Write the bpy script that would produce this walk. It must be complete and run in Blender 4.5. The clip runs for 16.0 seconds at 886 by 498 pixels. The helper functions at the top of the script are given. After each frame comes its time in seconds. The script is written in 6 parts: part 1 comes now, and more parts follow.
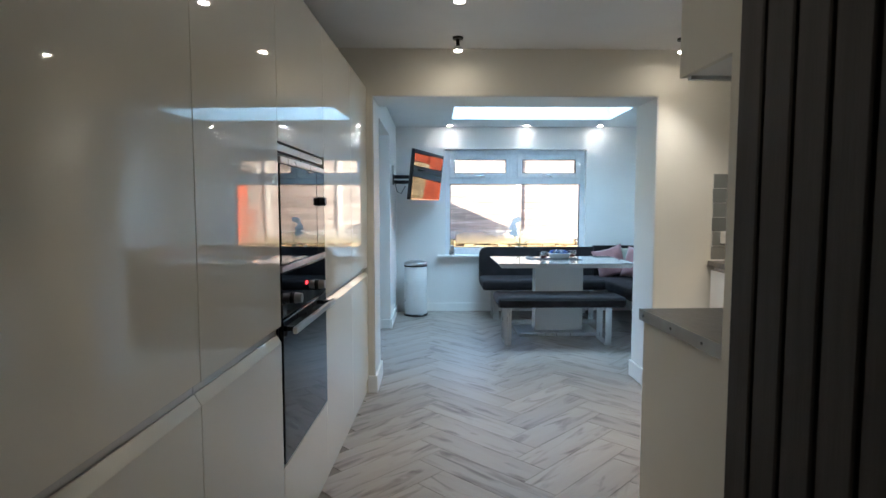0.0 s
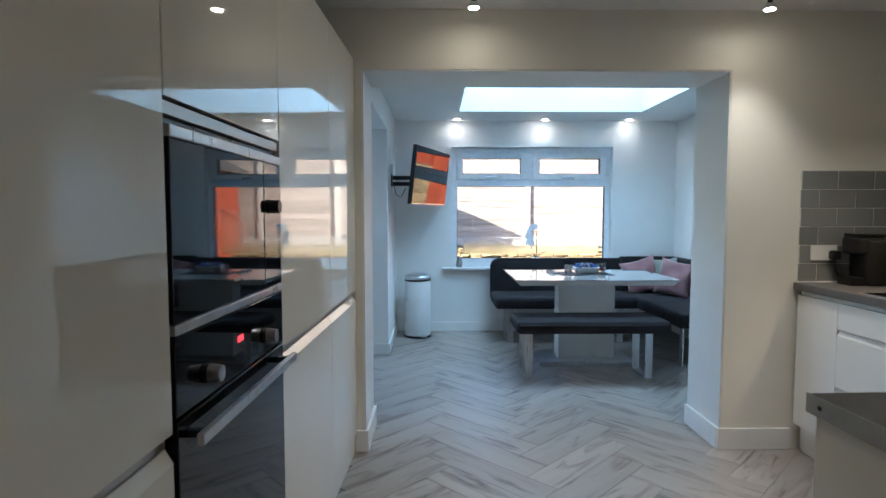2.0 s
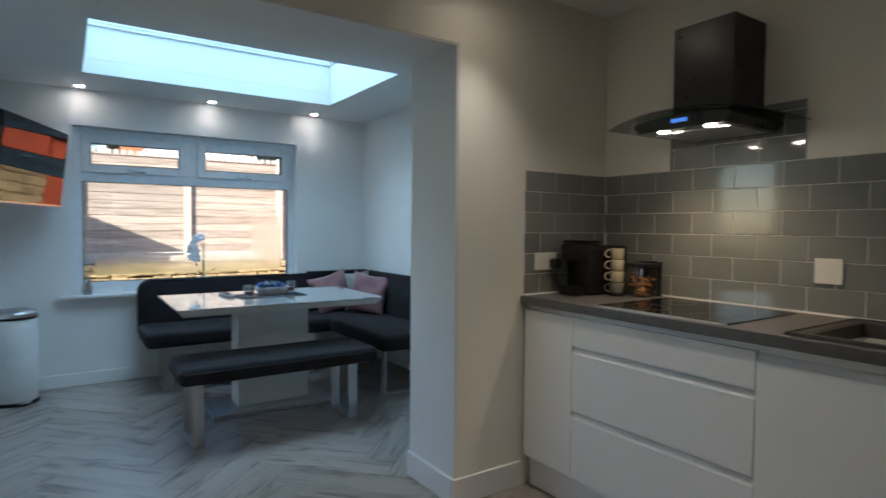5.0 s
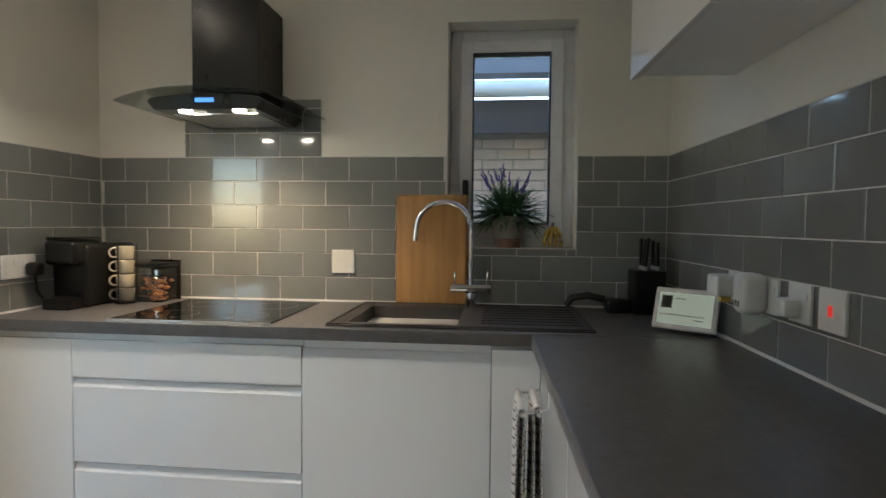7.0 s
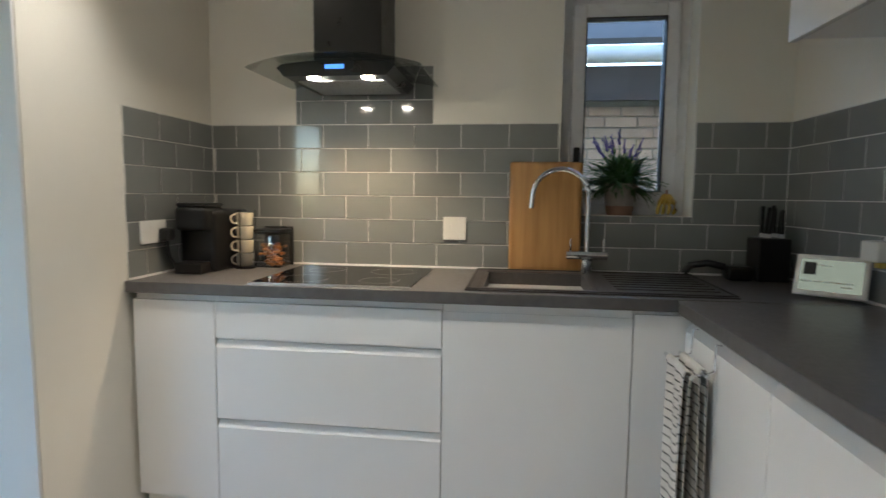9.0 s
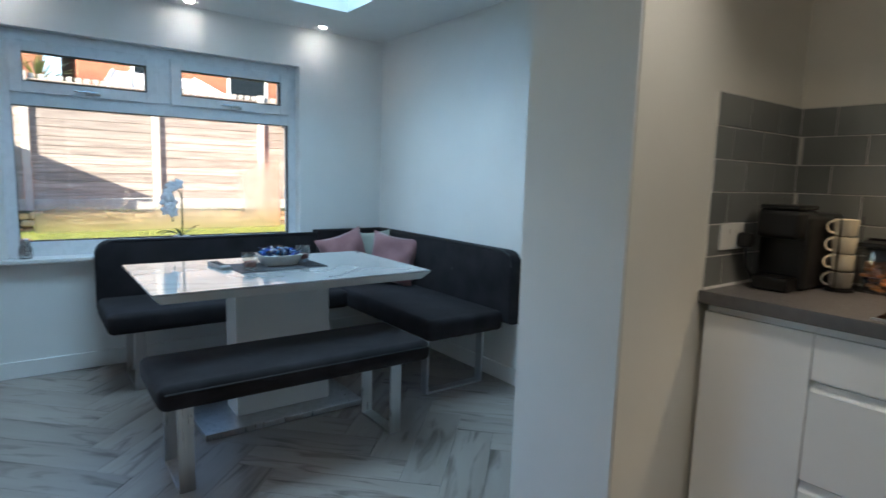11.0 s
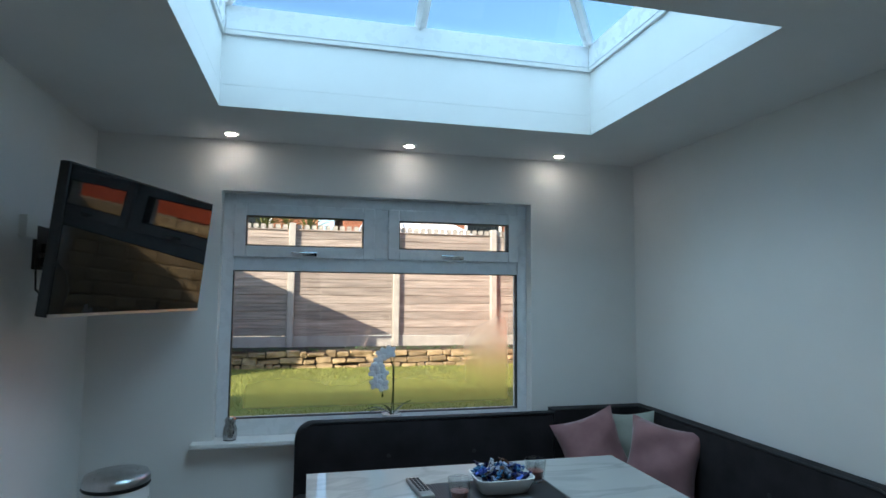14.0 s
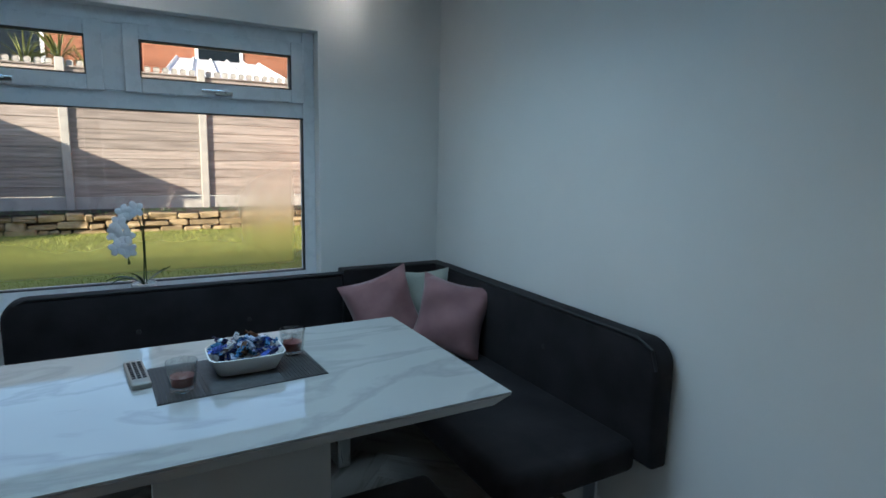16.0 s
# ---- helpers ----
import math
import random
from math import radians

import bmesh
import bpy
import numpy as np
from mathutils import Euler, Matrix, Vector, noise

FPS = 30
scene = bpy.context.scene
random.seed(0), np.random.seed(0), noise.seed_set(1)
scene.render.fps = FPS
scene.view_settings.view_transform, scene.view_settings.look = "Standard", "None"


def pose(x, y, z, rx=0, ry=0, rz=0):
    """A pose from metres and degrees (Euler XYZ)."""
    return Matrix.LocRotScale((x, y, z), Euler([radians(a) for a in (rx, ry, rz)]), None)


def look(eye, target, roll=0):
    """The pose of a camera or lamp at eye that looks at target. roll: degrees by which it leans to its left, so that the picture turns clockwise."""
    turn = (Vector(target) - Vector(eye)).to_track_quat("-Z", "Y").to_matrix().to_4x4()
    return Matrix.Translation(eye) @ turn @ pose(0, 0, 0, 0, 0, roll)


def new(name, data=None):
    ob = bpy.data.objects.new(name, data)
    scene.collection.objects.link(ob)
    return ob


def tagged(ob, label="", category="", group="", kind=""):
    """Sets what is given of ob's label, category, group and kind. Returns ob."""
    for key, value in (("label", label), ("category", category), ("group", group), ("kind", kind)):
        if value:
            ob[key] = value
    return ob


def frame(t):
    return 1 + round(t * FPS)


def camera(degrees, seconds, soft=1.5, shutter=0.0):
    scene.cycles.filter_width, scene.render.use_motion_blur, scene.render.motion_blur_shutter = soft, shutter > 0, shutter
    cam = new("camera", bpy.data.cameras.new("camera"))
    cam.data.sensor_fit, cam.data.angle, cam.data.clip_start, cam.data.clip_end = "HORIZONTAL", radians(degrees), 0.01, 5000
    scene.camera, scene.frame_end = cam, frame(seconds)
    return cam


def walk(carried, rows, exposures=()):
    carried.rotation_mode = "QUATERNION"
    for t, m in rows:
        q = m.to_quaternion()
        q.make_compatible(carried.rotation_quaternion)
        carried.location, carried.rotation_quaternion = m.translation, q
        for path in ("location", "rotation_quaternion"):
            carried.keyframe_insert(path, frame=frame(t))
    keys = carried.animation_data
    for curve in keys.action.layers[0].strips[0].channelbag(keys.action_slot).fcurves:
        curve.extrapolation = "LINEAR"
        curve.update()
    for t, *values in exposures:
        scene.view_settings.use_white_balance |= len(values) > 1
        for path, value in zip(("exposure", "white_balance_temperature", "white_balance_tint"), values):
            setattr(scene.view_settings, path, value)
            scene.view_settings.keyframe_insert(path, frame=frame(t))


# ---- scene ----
cam = camera(76.4, 16.0, shutter=0.25)
PATH = [
    (0, (-0.11, 0.014, 1.311), (-0.075, 2.008, 1.166), -0.0),
    (0.5, (-0.131, 0.225, 1.306), (-0.096, 2.22, 1.16), -0.1),
    (1, (-0.148, 0.421, 1.307), (-0.117, 2.416, 1.163), 0.0),
    (1.5, (-0.142, 0.662, 1.312), (-0.11, 2.657, 1.173), -0.0),
    (2, (-0.138, 0.9, 1.323), (-0.11, 2.896, 1.194), -0.0),
    (2.5, (-0.168, 1.155, 1.317), (-0.141, 3.152, 1.198), 0.1),
    (3, (-0.204, 1.378, 1.317), (-0.174, 3.374, 1.204), 0.1),
    (3.2, (-0.193, 1.469, 1.314), (-0.163, 3.465, 1.201), 0.0),
    (5.3, (0.049, 1.919, 1.268), (1.391, 3.4, 1.189), 0.4),
    (5.5, (0.091, 1.938, 1.268), (1.571, 3.281, 1.179), 0.4),
    (6, (0.151, 1.999, 1.267), (1.905, 2.956, 1.179), 0.2),
    (6.5, (0.142, 2.088, 1.28), (2.057, 2.658, 1.187), 0.4),
    (7, (0.116, 2.194, 1.272), (2.103, 2.402, 1.184), 0.5),
    (7.5, (0.082, 2.28, 1.267), (2.08, 2.266, 1.181), 0.5),
    (8, (0.059, 2.376, 1.261), (2.055, 2.296, 1.158), 0.5),
    (8.5, (0.058, 2.489, 1.251), (2.052, 2.477, 1.101), 0.5),
    (9, (0.046, 2.586, 1.252), (2.019, 2.852, 1.062), 0.6),
    (9.5, (0.031, 2.67, 1.248), (1.928, 3.269, 1.039), 0.8),
    (10, (0.043, 2.816, 1.221), (1.797, 3.755, 1.023), 1.1),
    (10.2, (0.067, 2.862, 1.219), (1.734, 3.949, 1.022), 1.3),
    (12.3, (0.275, 3.416, 1.447), (0.77, 5.331, 1.155), 0.8),
    (12.5, (0.305, 3.49, 1.47), (0.778, 5.418, 1.223), 0.8),
    (13, (0.401, 3.647, 1.508), (0.845, 5.597, 1.477), 0.5),
    (13.5, (0.465, 3.785, 1.515), (0.895, 5.734, 1.646), 0.4),
    (14, (0.526, 3.936, 1.497), (0.979, 5.877, 1.655), 0.5),
    (14.5, (0.613, 4.022, 1.486), (1.235, 5.922, 1.544), 0.8),
    (15, (0.778, 4.083, 1.472), (1.587, 5.909, 1.379), 1.1),
    (15.5, (0.937, 4.133, 1.441), (1.856, 5.898, 1.245), 1.2),
    (16, (0.949, 4.235, 1.43), (1.912, 5.958, 1.11), 1.3),
]
import math, random
import bmesh
random.seed(7)

# exposure and white balance along the walk
EXPO = [(0.0, 2.9, 6000, 10), (1.5, 2.7, 5850, 10), (3.2, 2.45, 5750, 10), (5.3, 1.88, 6150, 10), (6.5, 2.88, 6150, 10), (9.0, 3.02, 6050, 10), (10.2, 2.4, 6000, 10), (12.3, 2.0, 6300, 10), (13.0, 1.78, 6400, 10), (13.7, 1.40, 6450, 10), (16.0, 1.28, 6300, 10)]
walk(cam, [(t, look(eye, target, roll)) for t, eye, target, roll in PATH], EXPO)

# ---- world, sun and large lights ----
SUN_TRAVEL = Vector((0.85, 0.50, -0.36)).normalized()
world = bpy.data.worlds.new("sky")
scene.world = world
world.use_nodes = True
wn = world.node_tree
sky = wn.nodes.new("ShaderNodeTexSky")
sky.sky_type = 'NISHITA'
sky.sun_disc = False
sky.sun_elevation = math.asin(-SUN_TRAVEL.z)
sky.sun_rotation = math.atan2(-SUN_TRAVEL.x, -SUN_TRAVEL.y)
sky.air_density, sky.dust_density, sky.ozone_density = 1.0, 0.6, 1.4
wn.links.new(sky.outputs[0], wn.nodes["Background"].inputs[0])
wn.nodes["Background"].inputs[1].default_value = 0.15
sun_data = bpy.data.lights.new("sun", 'SUN')
sun_data.energy, sun_data.angle, sun_data.color = 5.0, math.radians(0.5), (1.0, 0.86, 0.68)
sun = new("sun", sun_data)
sun.matrix_world = Matrix.Translation((-6, 0, 9)) @ SUN_TRAVEL.to_track_quat('-Z', 'Y').to_matrix().to_4x4()

SPOT_WATT, SPOT_COL = 7.0, (1.0, 0.91, 0.78)
DINING_WATT, DINING_COL = 0.22, (1.0, 0.87, 0.68)
HOOD_WATT, HOOD_COL = 2.2, (1.0, 0.72, 0.42)
# area lamp added above the roof lantern to stand in for sky light
sky_lamp = bpy.data.lights.new("sky_light", 'AREA')
sky_lamp.shape, sky_lamp.size, sky_lamp.size_y = 'RECTANGLE', 3.2, 2.6
sky_lamp.energy, sky_lamp.color = 56.0, (0.56, 0.82, 1.0)
new("sky_light", sky_lamp).matrix_world = pose(1.01, 5.94, 3.90)


# ---- helpers ----
BOXED = set()


def bx(bm, x0, y0, z0, x1, y1, z1, bevel=0.0, seg=2):
    """A box between two corners, with its edges rounded, added to bm."""
    r = bmesh.ops.create_cube(bm, size=1.0)
    vs = r["verts"]
    for v in vs:
        v.co = Vector(((x0 + x1) / 2 + v.co.x * abs(x1 - x0), (y0 + y1) / 2 + v.co.y * abs(y1 - y0), (z0 + z1) / 2 + v.co.z * abs(z1 - z0)))
    if bevel > 0:
        if seg <= 2:
            BOXED.add(id(bm))
        es = list({e for v in vs for e in v.link_edges})
        bmesh.ops.bevel(bm, geom=es, offset=bevel, segments=seg, affect='EDGES', profile=0.5)
    return bm


def box(*a, **k):
    return bx(bmesh.new(), *a, **k)


def cyl(bm, c, r0, r1, h, n=24, axis='z', caps=True):
    """A cone or cylinder from c along an axis."""
    r = bmesh.ops.create_cone(bm, cap_ends=caps, segments=n, radius1=r0, radius2=r1, depth=h)
    rot = {'z': Matrix(), 'x': Matrix.Rotation(math.pi / 2, 4, 'Y'), 'y': Matrix.Rotation(-math.pi / 2, 4, 'X')}[axis]
    off = {'z': Vector((0, 0, h / 2)), 'x': Vector((h / 2, 0, 0)), 'y': Vector((0, h / 2, 0))}[axis]
    bmesh.ops.transform(bm, matrix=Matrix.Translation(Vector(c) + off) @ rot, verts=r["verts"])
    return bm


def lathe(bm, c, profile, n=28):
    """A turned shape about the upright through c, from (radius, height) pairs."""
    rings = []
    for r, z in profile:
        rings.append([bm.verts.new((c[0] + r * math.cos(2 * math.pi * i / n), c[1] + r * math.sin(2 * math.pi * i / n), c[2] + z)) for i in range(n)])
    for a, b in zip(rings, rings[1:]):
        for i in range(n):
            bm.faces.new((a[i], a[(i + 1) % n], b[(i + 1) % n], b[i]))
    bm.faces.new(list(reversed(rings[0])))
    bm.faces.new(rings[-1])
    return bm


def tube(bm, pts, r, n=8, taper=1.0):
    """A round tube along points."""
    pts = [Vector(p) for p in pts]
    rings = []
    up = Vector((0.13, 0.31, 0.94)).normalized()
    for i, p in enumerate(pts):
        d = (pts[min(i + 1, len(pts) - 1)] - pts[max(i - 1, 0)]).normalized()
        a = d.cross(up)
        if a.length < 0.05:
            a = d.cross(Vector((1, 0, 0)))
        a.normalize()
        b = d.cross(a)
        rr = r * (1 + (taper - 1) * i / max(1, len(pts) - 1))
        rings.append([bm.verts.new(p + rr * (a * math.cos(2 * math.pi * k / n) + b * math.sin(2 * math.pi * k / n))) for k in range(n)])
    for a, b in zip(rings, rings[1:]):
        for i in range(n):
            bm.faces.new((a[i], a[(i + 1) % n], b[(i + 1) % n], b[i]))
    bm.faces.new(list(reversed(rings[0])))
    bm.faces.new(rings[-1])
    return bm


def arc(c, r, a0, a1, u, w, n=12):
    """Points of an arc about c in the plane of u and w."""
    return [Vector(c) + Vector(u) * (r * math.cos(math.radians(a0 + (a1 - a0) * i / n))) + Vector(w) * (r * math.sin(math.radians(a0 + (a1 - a0) * i / n))) for i in range(n + 1)]


def blade(bm, root, way, length, width, droop, n=5, thick=0.0):
    """A long leaf from root, bending down."""
    root, way = Vector(root), Vector(way).normalized()
    side = way.cross(Vector((0, 0, 1)))
    if side.length < 0.05:
        side = Vector((1, 0, 0))
    side.normalize()
    prev, p, d = None, root.copy(), way.copy()
    for i in range(n + 1):
        f = i / n
        w = width * (0.35 + 1.3 * f) if f < 0.5 else width * 2.0 * (1.0 - f) + 0.0004
        row = (bm.verts.new(p - side * w / 2), bm.verts.new(p + Vector((0, 0, -width * 0.15))), bm.verts.new(p + side * w / 2))
        if prev:
            bm.faces.new((prev[0], prev[1], row[1], row[0]))
            bm.faces.new((prev[1], prev[2], row[2], row[1]))
        prev = row
        p = p + d * (length / n)
        d = (d + Vector((0, 0, -droop / n))).normalized()
    return bm


def prism(bm, pts, u, w, d, o=(0, 0, 0)):
    """An outline (pairs along u and w) pushed out along d from o."""
    u, w, d, o = Vector(u), Vector(w), Vector(d), Vector(o)
    a = [bm.verts.new(o + u * p + w * q) for p, q in pts]
    b = [bm.verts.new(v.co + d) for v in a]
    bm.faces.new(a)
    bm.faces.new(list(reversed(b)))
    for i in range(len(a)):
        j = (i + 1) % len(a)
        bm.faces.new((a[j], a[i], b[i], b[j]))
    return bm


def finish(bm, name, material, smooth):
    bmesh.ops.recalc_face_normals(bm, faces=bm.faces[:])
    me = bpy.data.meshes.new(name)
    bm.to_mesh(me)
    crisp = id(bm) in BOXED
    BOXED.discard(id(bm))
    bm.free()
    if material:
        me.materials.append(material)
    if smooth:
        for p in me.polygons:
            p.use_smooth = True
        me.set_sharp_from_angle(angle=math.radians(20 if crisp else 46))
    return me


def part(name, bm, material, parent, label="", smooth=True):
    """Links bm as one mesh under a thing or a part; bm is in world places."""
    ob = new(name, finish(bm, name, material, smooth))
    ob.parent = parent
    m = Matrix()
    p = parent
    while p:
        m = p.matrix_basis if p.parent is None else m
        p = p.parent
    ob.matrix_parent_inverse = m.inverted() if parent.parent is None else Matrix()
    if label:
        tagged(ob, label)
    return ob


def thing(name, base, label, category, group="", kind=""):
    ob = new(name)
    ob.empty_display_size = 0.1
    ob.matrix_basis = Matrix.Translation(base)
    return tagged(ob, label, category, group, kind)


def solid(name, bm, material, label, category="", group="", kind="", smooth=True):
    return tagged(new(name, finish(bm, name, material, smooth)), label, category, group, kind)


def struct(name, bm, material, label, smooth=False):
    return solid(name, bm, material, label, "", "", "structure", smooth)


# ---- materials ----
def mat(name, col, rough=0.5, metal=0.0, col2=None, scale=8.0, bump=0.0, bscale=120.0, coat=0.0, rvar=0.08, stretch=(1, 1, 1), rand=0.0, detail=5.0, sheen=0.0, emit=None, estr=0.0, ior=1.5):
    """A surface with colour drifting at a broad and a fine scale, uneven gloss and fine relief."""
    m = bpy.data.materials.new(name)
    m.use_nodes = True
    nt, b = m.node_tree, m.node_tree.nodes["Principled BSDF"]
    N, L = nt.nodes.new, nt.links.new
    tc = N("ShaderNodeTexCoord")
    mp = N("ShaderNodeMapping")
    mp.inputs["Scale"].default_value = stretch
    L(tc.outputs["Object"], mp.inputs[0])
    n1 = N("ShaderNodeTexNoise")
    n1.inputs["Scale"].default_value, n1.inputs["Detail"].default_value = scale, detail
    L(mp.outputs[0], n1.inputs["Vector"])
    ramp = N("ShaderNodeValToRGB")
    ramp.color_ramp.elements[0].position, ramp.color_ramp.elements[1].position = 0.32, 0.70
    c2 = col2 if col2 else tuple(c * 0.86 for c in col)
    ramp.color_ramp.elements[0].color = (*c2, 1)
    ramp.color_ramp.elements[1].color = (*col, 1)
    L(n1.outputs[0], ramp.inputs[0])
    out = ramp.outputs[0]
    if rand > 0:
        oi = N("ShaderNodeObjectInfo")
        mr = N("ShaderNodeMapRange")
        mr.inputs[3].default_value, mr.inputs[4].default_value = 1 - rand, 1 + rand
        L(oi.outputs["Random"], mr.inputs[0])
        hs = N("ShaderNodeHueSaturation")
        L(mr.outputs[0], hs.inputs["Value"])
        L(out, hs.inputs["Color"])
        out = hs.outputs[0]
    L(out, b.inputs["Base Color"])
    n2 = N("ShaderNodeTexNoise")
    n2.inputs["Scale"].default_value, n2.inputs["Detail"].default_value = scale * 2.7, 6
    L(mp.outputs[0], n2.inputs["Vector"])
    rr = N("ShaderNodeMapRange")
    rr.inputs[3].default_value, rr.inputs[4].default_value = max(0.02, rough - rvar), min(1, rough + rvar)
    L(n2.outputs[0], rr.inputs[0])
    L(rr.outputs[0], b.inputs["Roughness"])
    b.inputs["Metallic"].default_value, b.inputs["IOR"].default_value = metal, ior
    b.inputs["Coat Weight"].default_value, b.inputs["Coat Roughness"].default_value = coat, 0.03
    b.inputs["Sheen Weight"].default_value = sheen
    if bump > 0:
        n3 = N("ShaderNodeTexNoise")
        n3.inputs["Scale"].default_value, n3.inputs["Detail"].default_value = bscale, 4
        L(mp.outputs[0], n3.inputs["Vector"])
        bp = N("ShaderNodeBump")
        bp.inputs["Strength"].default_value, bp.inputs["Distance"].default_value = bump, 0.004
        L(n3.outputs[0], bp.inputs["Height"])
        L(bp.outputs[0], b.inputs["Normal"])
    if emit:
        b.inputs["Emission Color"].default_value, b.inputs["Emission Strength"].default_value = (*emit, 1), estr
    return m


def glass(name, tint=(1, 1, 1), gloss=1.0, rough=0.0):
    """A thin clear pane: what is behind it, and reflections that grow at a slant."""
    m = bpy.data.materials.new(name)
    m.use_nodes = True
    nt = m.node_tree
    nt.nodes.remove(nt.nodes["Principled BSDF"])
    N, L = nt.nodes.new, nt.links.new
    tr, gl, mx, lw = N("ShaderNodeBsdfTransparent"), N("ShaderNodeBsdfGlossy"), N("ShaderNodeMixShader"), N("ShaderNodeLayerWeight")
    tr.inputs[0].default_value = (*tint, 1)
    gl.inputs["Roughness"].default_value = rough
    lw.inputs[0].default_value = 0.5
    pw, ma = N("ShaderNodeMath"), N("ShaderNodeMath")
    pw.operation, ma.operation = 'POWER', 'MULTIPLY_ADD'
    pw.inputs[1].default_value = 5.0
    ma.inputs[1].default_value, ma.inputs[2].default_value = 0.9, 0.035 * gloss
    L(lw.outputs["Facing"], pw.inputs[0])
    L(pw.outputs[0], ma.inputs[0])
    L(ma.outputs[0], mx.inputs[0])
    L(tr.outputs[0], mx.inputs[1])
    L(gl.outputs[0], mx.inputs[2])
    L(mx.outputs[0], nt.nodes["Material Output"].inputs[0])
    return m


def plank_mat():
    m = mat("floor_plank", (0.345, 0.312, 0.285), 0.36, 0, (0.26, 0.228, 0.20), 2.2, 0.12, 60, rand=0.13, stretch=(0.45, 3.5, 1))
    nt, b = m.node_tree, m.node_tree.nodes["Principled BSDF"]
    N, L = nt.nodes.new, nt.links.new
    tc, oi, ad, mp = N("ShaderNodeTexCoord"), N("ShaderNodeObjectInfo"), N("ShaderNodeVectorMath"), N("ShaderNodeMapping")
    mul = N("ShaderNodeVectorMath")
    mul.operation = 'SCALE'
    mul.inputs[0].default_value = (31.0, 17.0, 7.0)
    L(oi.outputs["Random"], mul.inputs["Scale"])
    L(tc.outputs["Object"], ad.inputs[0])
    L(mul.outputs[0], ad.inputs[1])
    mp.inputs["Scale"].default_value = (1.6, 9.0, 1.0)
    L(ad.outputs[0], mp.inputs[0])
    n = N("ShaderNodeTexNoise")
    n.inputs["Scale"].default_value, n.inputs["Detail"].default_value, n.inputs["Distortion"].default_value = 1.6, 7, 0.9
    L(mp.outputs[0], n.inputs["Vector"])
    rp = N("ShaderNodeValToRGB")
    rp.color_ramp.elements[0].position, rp.color_ramp.elements[1].position = 0.27, 0.47
    rp.color_ramp.elements[0].color, rp.color_ramp.elements[1].color = (0.30, 0.27, 0.25, 1), (1, 1, 1, 1)
    L(n.outputs[0], rp.inputs[0])
    mx = N("ShaderNodeMix")
    mx.data_type, mx.blend_type = 'RGBA', 'MULTIPLY'
    mx.inputs["Factor"].default_value = 1.0
    src = b.inputs["Base Color"].links[0].from_socket
    L(src, mx.inputs["A"])
    L(rp.outputs[0], mx.inputs["B"])
    L(mx.outputs["Result"], b.inputs["Base Color"])
    return m


def marble_mat():
    m = mat("white_marble_gloss", (0.46, 0.46, 0.455), 0.04, 0, (0.42, 0.42, 0.42), 2.0, rvar=0.02, coat=0.6)
    nt, b = m.node_tree, m.node_tree.nodes["Principled BSDF"]
    N, L = nt.nodes.new, nt.links.new
    tc, mp, n, rp, mx = N("ShaderNodeTexCoord"), N("ShaderNodeMapping"), N("ShaderNodeTexNoise"), N("ShaderNodeValToRGB"), N("ShaderNodeMix")
    mp.inputs["Rotation"].default_value = (0, 0, 0.7)
    mp.inputs["Scale"].default_value = (1.0, 3.2, 1.0)
    L(tc.outputs["Object"], mp.inputs[0])
    n.inputs["Scale"].default_value, n.inputs["Detail"].default_value, n.inputs["Distortion"].default_value = 1.1, 8, 1.2
    L(mp.outputs[0], n.inputs["Vector"])
    rp.color_ramp.elements[0].position, rp.color_ramp.elements[0].color = 0.44, (1, 1, 1, 1)
    rp.color_ramp.elements[1].position, rp.color_ramp.elements[1].color = 0.54, (1, 1, 1, 1)
    e = rp.color_ramp.elements.new(0.495)
    e.color = (0.80, 0.81, 0.82, 1)
    L(n.outputs[0], rp.inputs[0])
    mx.data_type, mx.blend_type = 'RGBA', 'MULTIPLY'
    mx.inputs["Factor"].default_value = 1.0
    src = b.inputs["Base Color"].links[0].from_socket
    L(src, mx.inputs["A"])
    L(rp.outputs[0], mx.inputs["B"])
    L(mx.outputs["Result"], b.inputs["Base Color"])
    return m


M_WALL = mat("white_wall_paint", (0.80, 0.79, 0.77), 0.55, 0, (0.77, 0.76, 0.74), 3, 0.06, 220)
M_CREAM = mat("cream_wall_paint", (0.80, 0.77, 0.69), 0.55, 0, (0.77, 0.74, 0.66), 3, 0.06, 220)
M_CEIL = mat("ceiling_paint", (0.80, 0.79, 0.77), 0.7, 0, (0.77, 0.76, 0.74), 3, 0.05, 200)
M_TRIM = mat("white_satin_trim", (0.82, 0.81, 0.79), 0.35, 0, (0.78, 0.77, 0.75), 5, 0.03, 90)
M_UPVC = mat("white_upvc", (0.80, 0.81, 0.83), 0.28, 0, (0.76, 0.77, 0.79), 6, 0.02, 60)
M_GASKET = mat("black_gasket", (0.02, 0.02, 0.022), 0.6)
M_GLOSS = mat("cream_gloss_door", (0.82, 0.785, 0.69), 0.03, 0, (0.80, 0.765, 0.67), 2, coat=0.35, rvar=0.008)
M_WHITEGLOSS = mat("white_gloss_door", (0.88, 0.875, 0.86), 0.10, 0, (0.86, 0.855, 0.84), 2, coat=0.3, rvar=0.03)
M_RAIL = mat("brushed_rail", (0.55, 0.54, 0.52), 0.35, 0.8, (0.45, 0.44, 0.42), 12, stretch=(1, 0.1, 1))
M_STEEL = mat("brushed_steel", (0.62, 0.62, 0.62), 0.3, 1.0, (0.52, 0.52, 0.52), 30, stretch=(1, 1, 0.08))
M_CHROME = mat("chrome", (0.82, 0.82, 0.83), 0.06, 1.0, (0.78, 0.78, 0.79), 8, rvar=0.03)
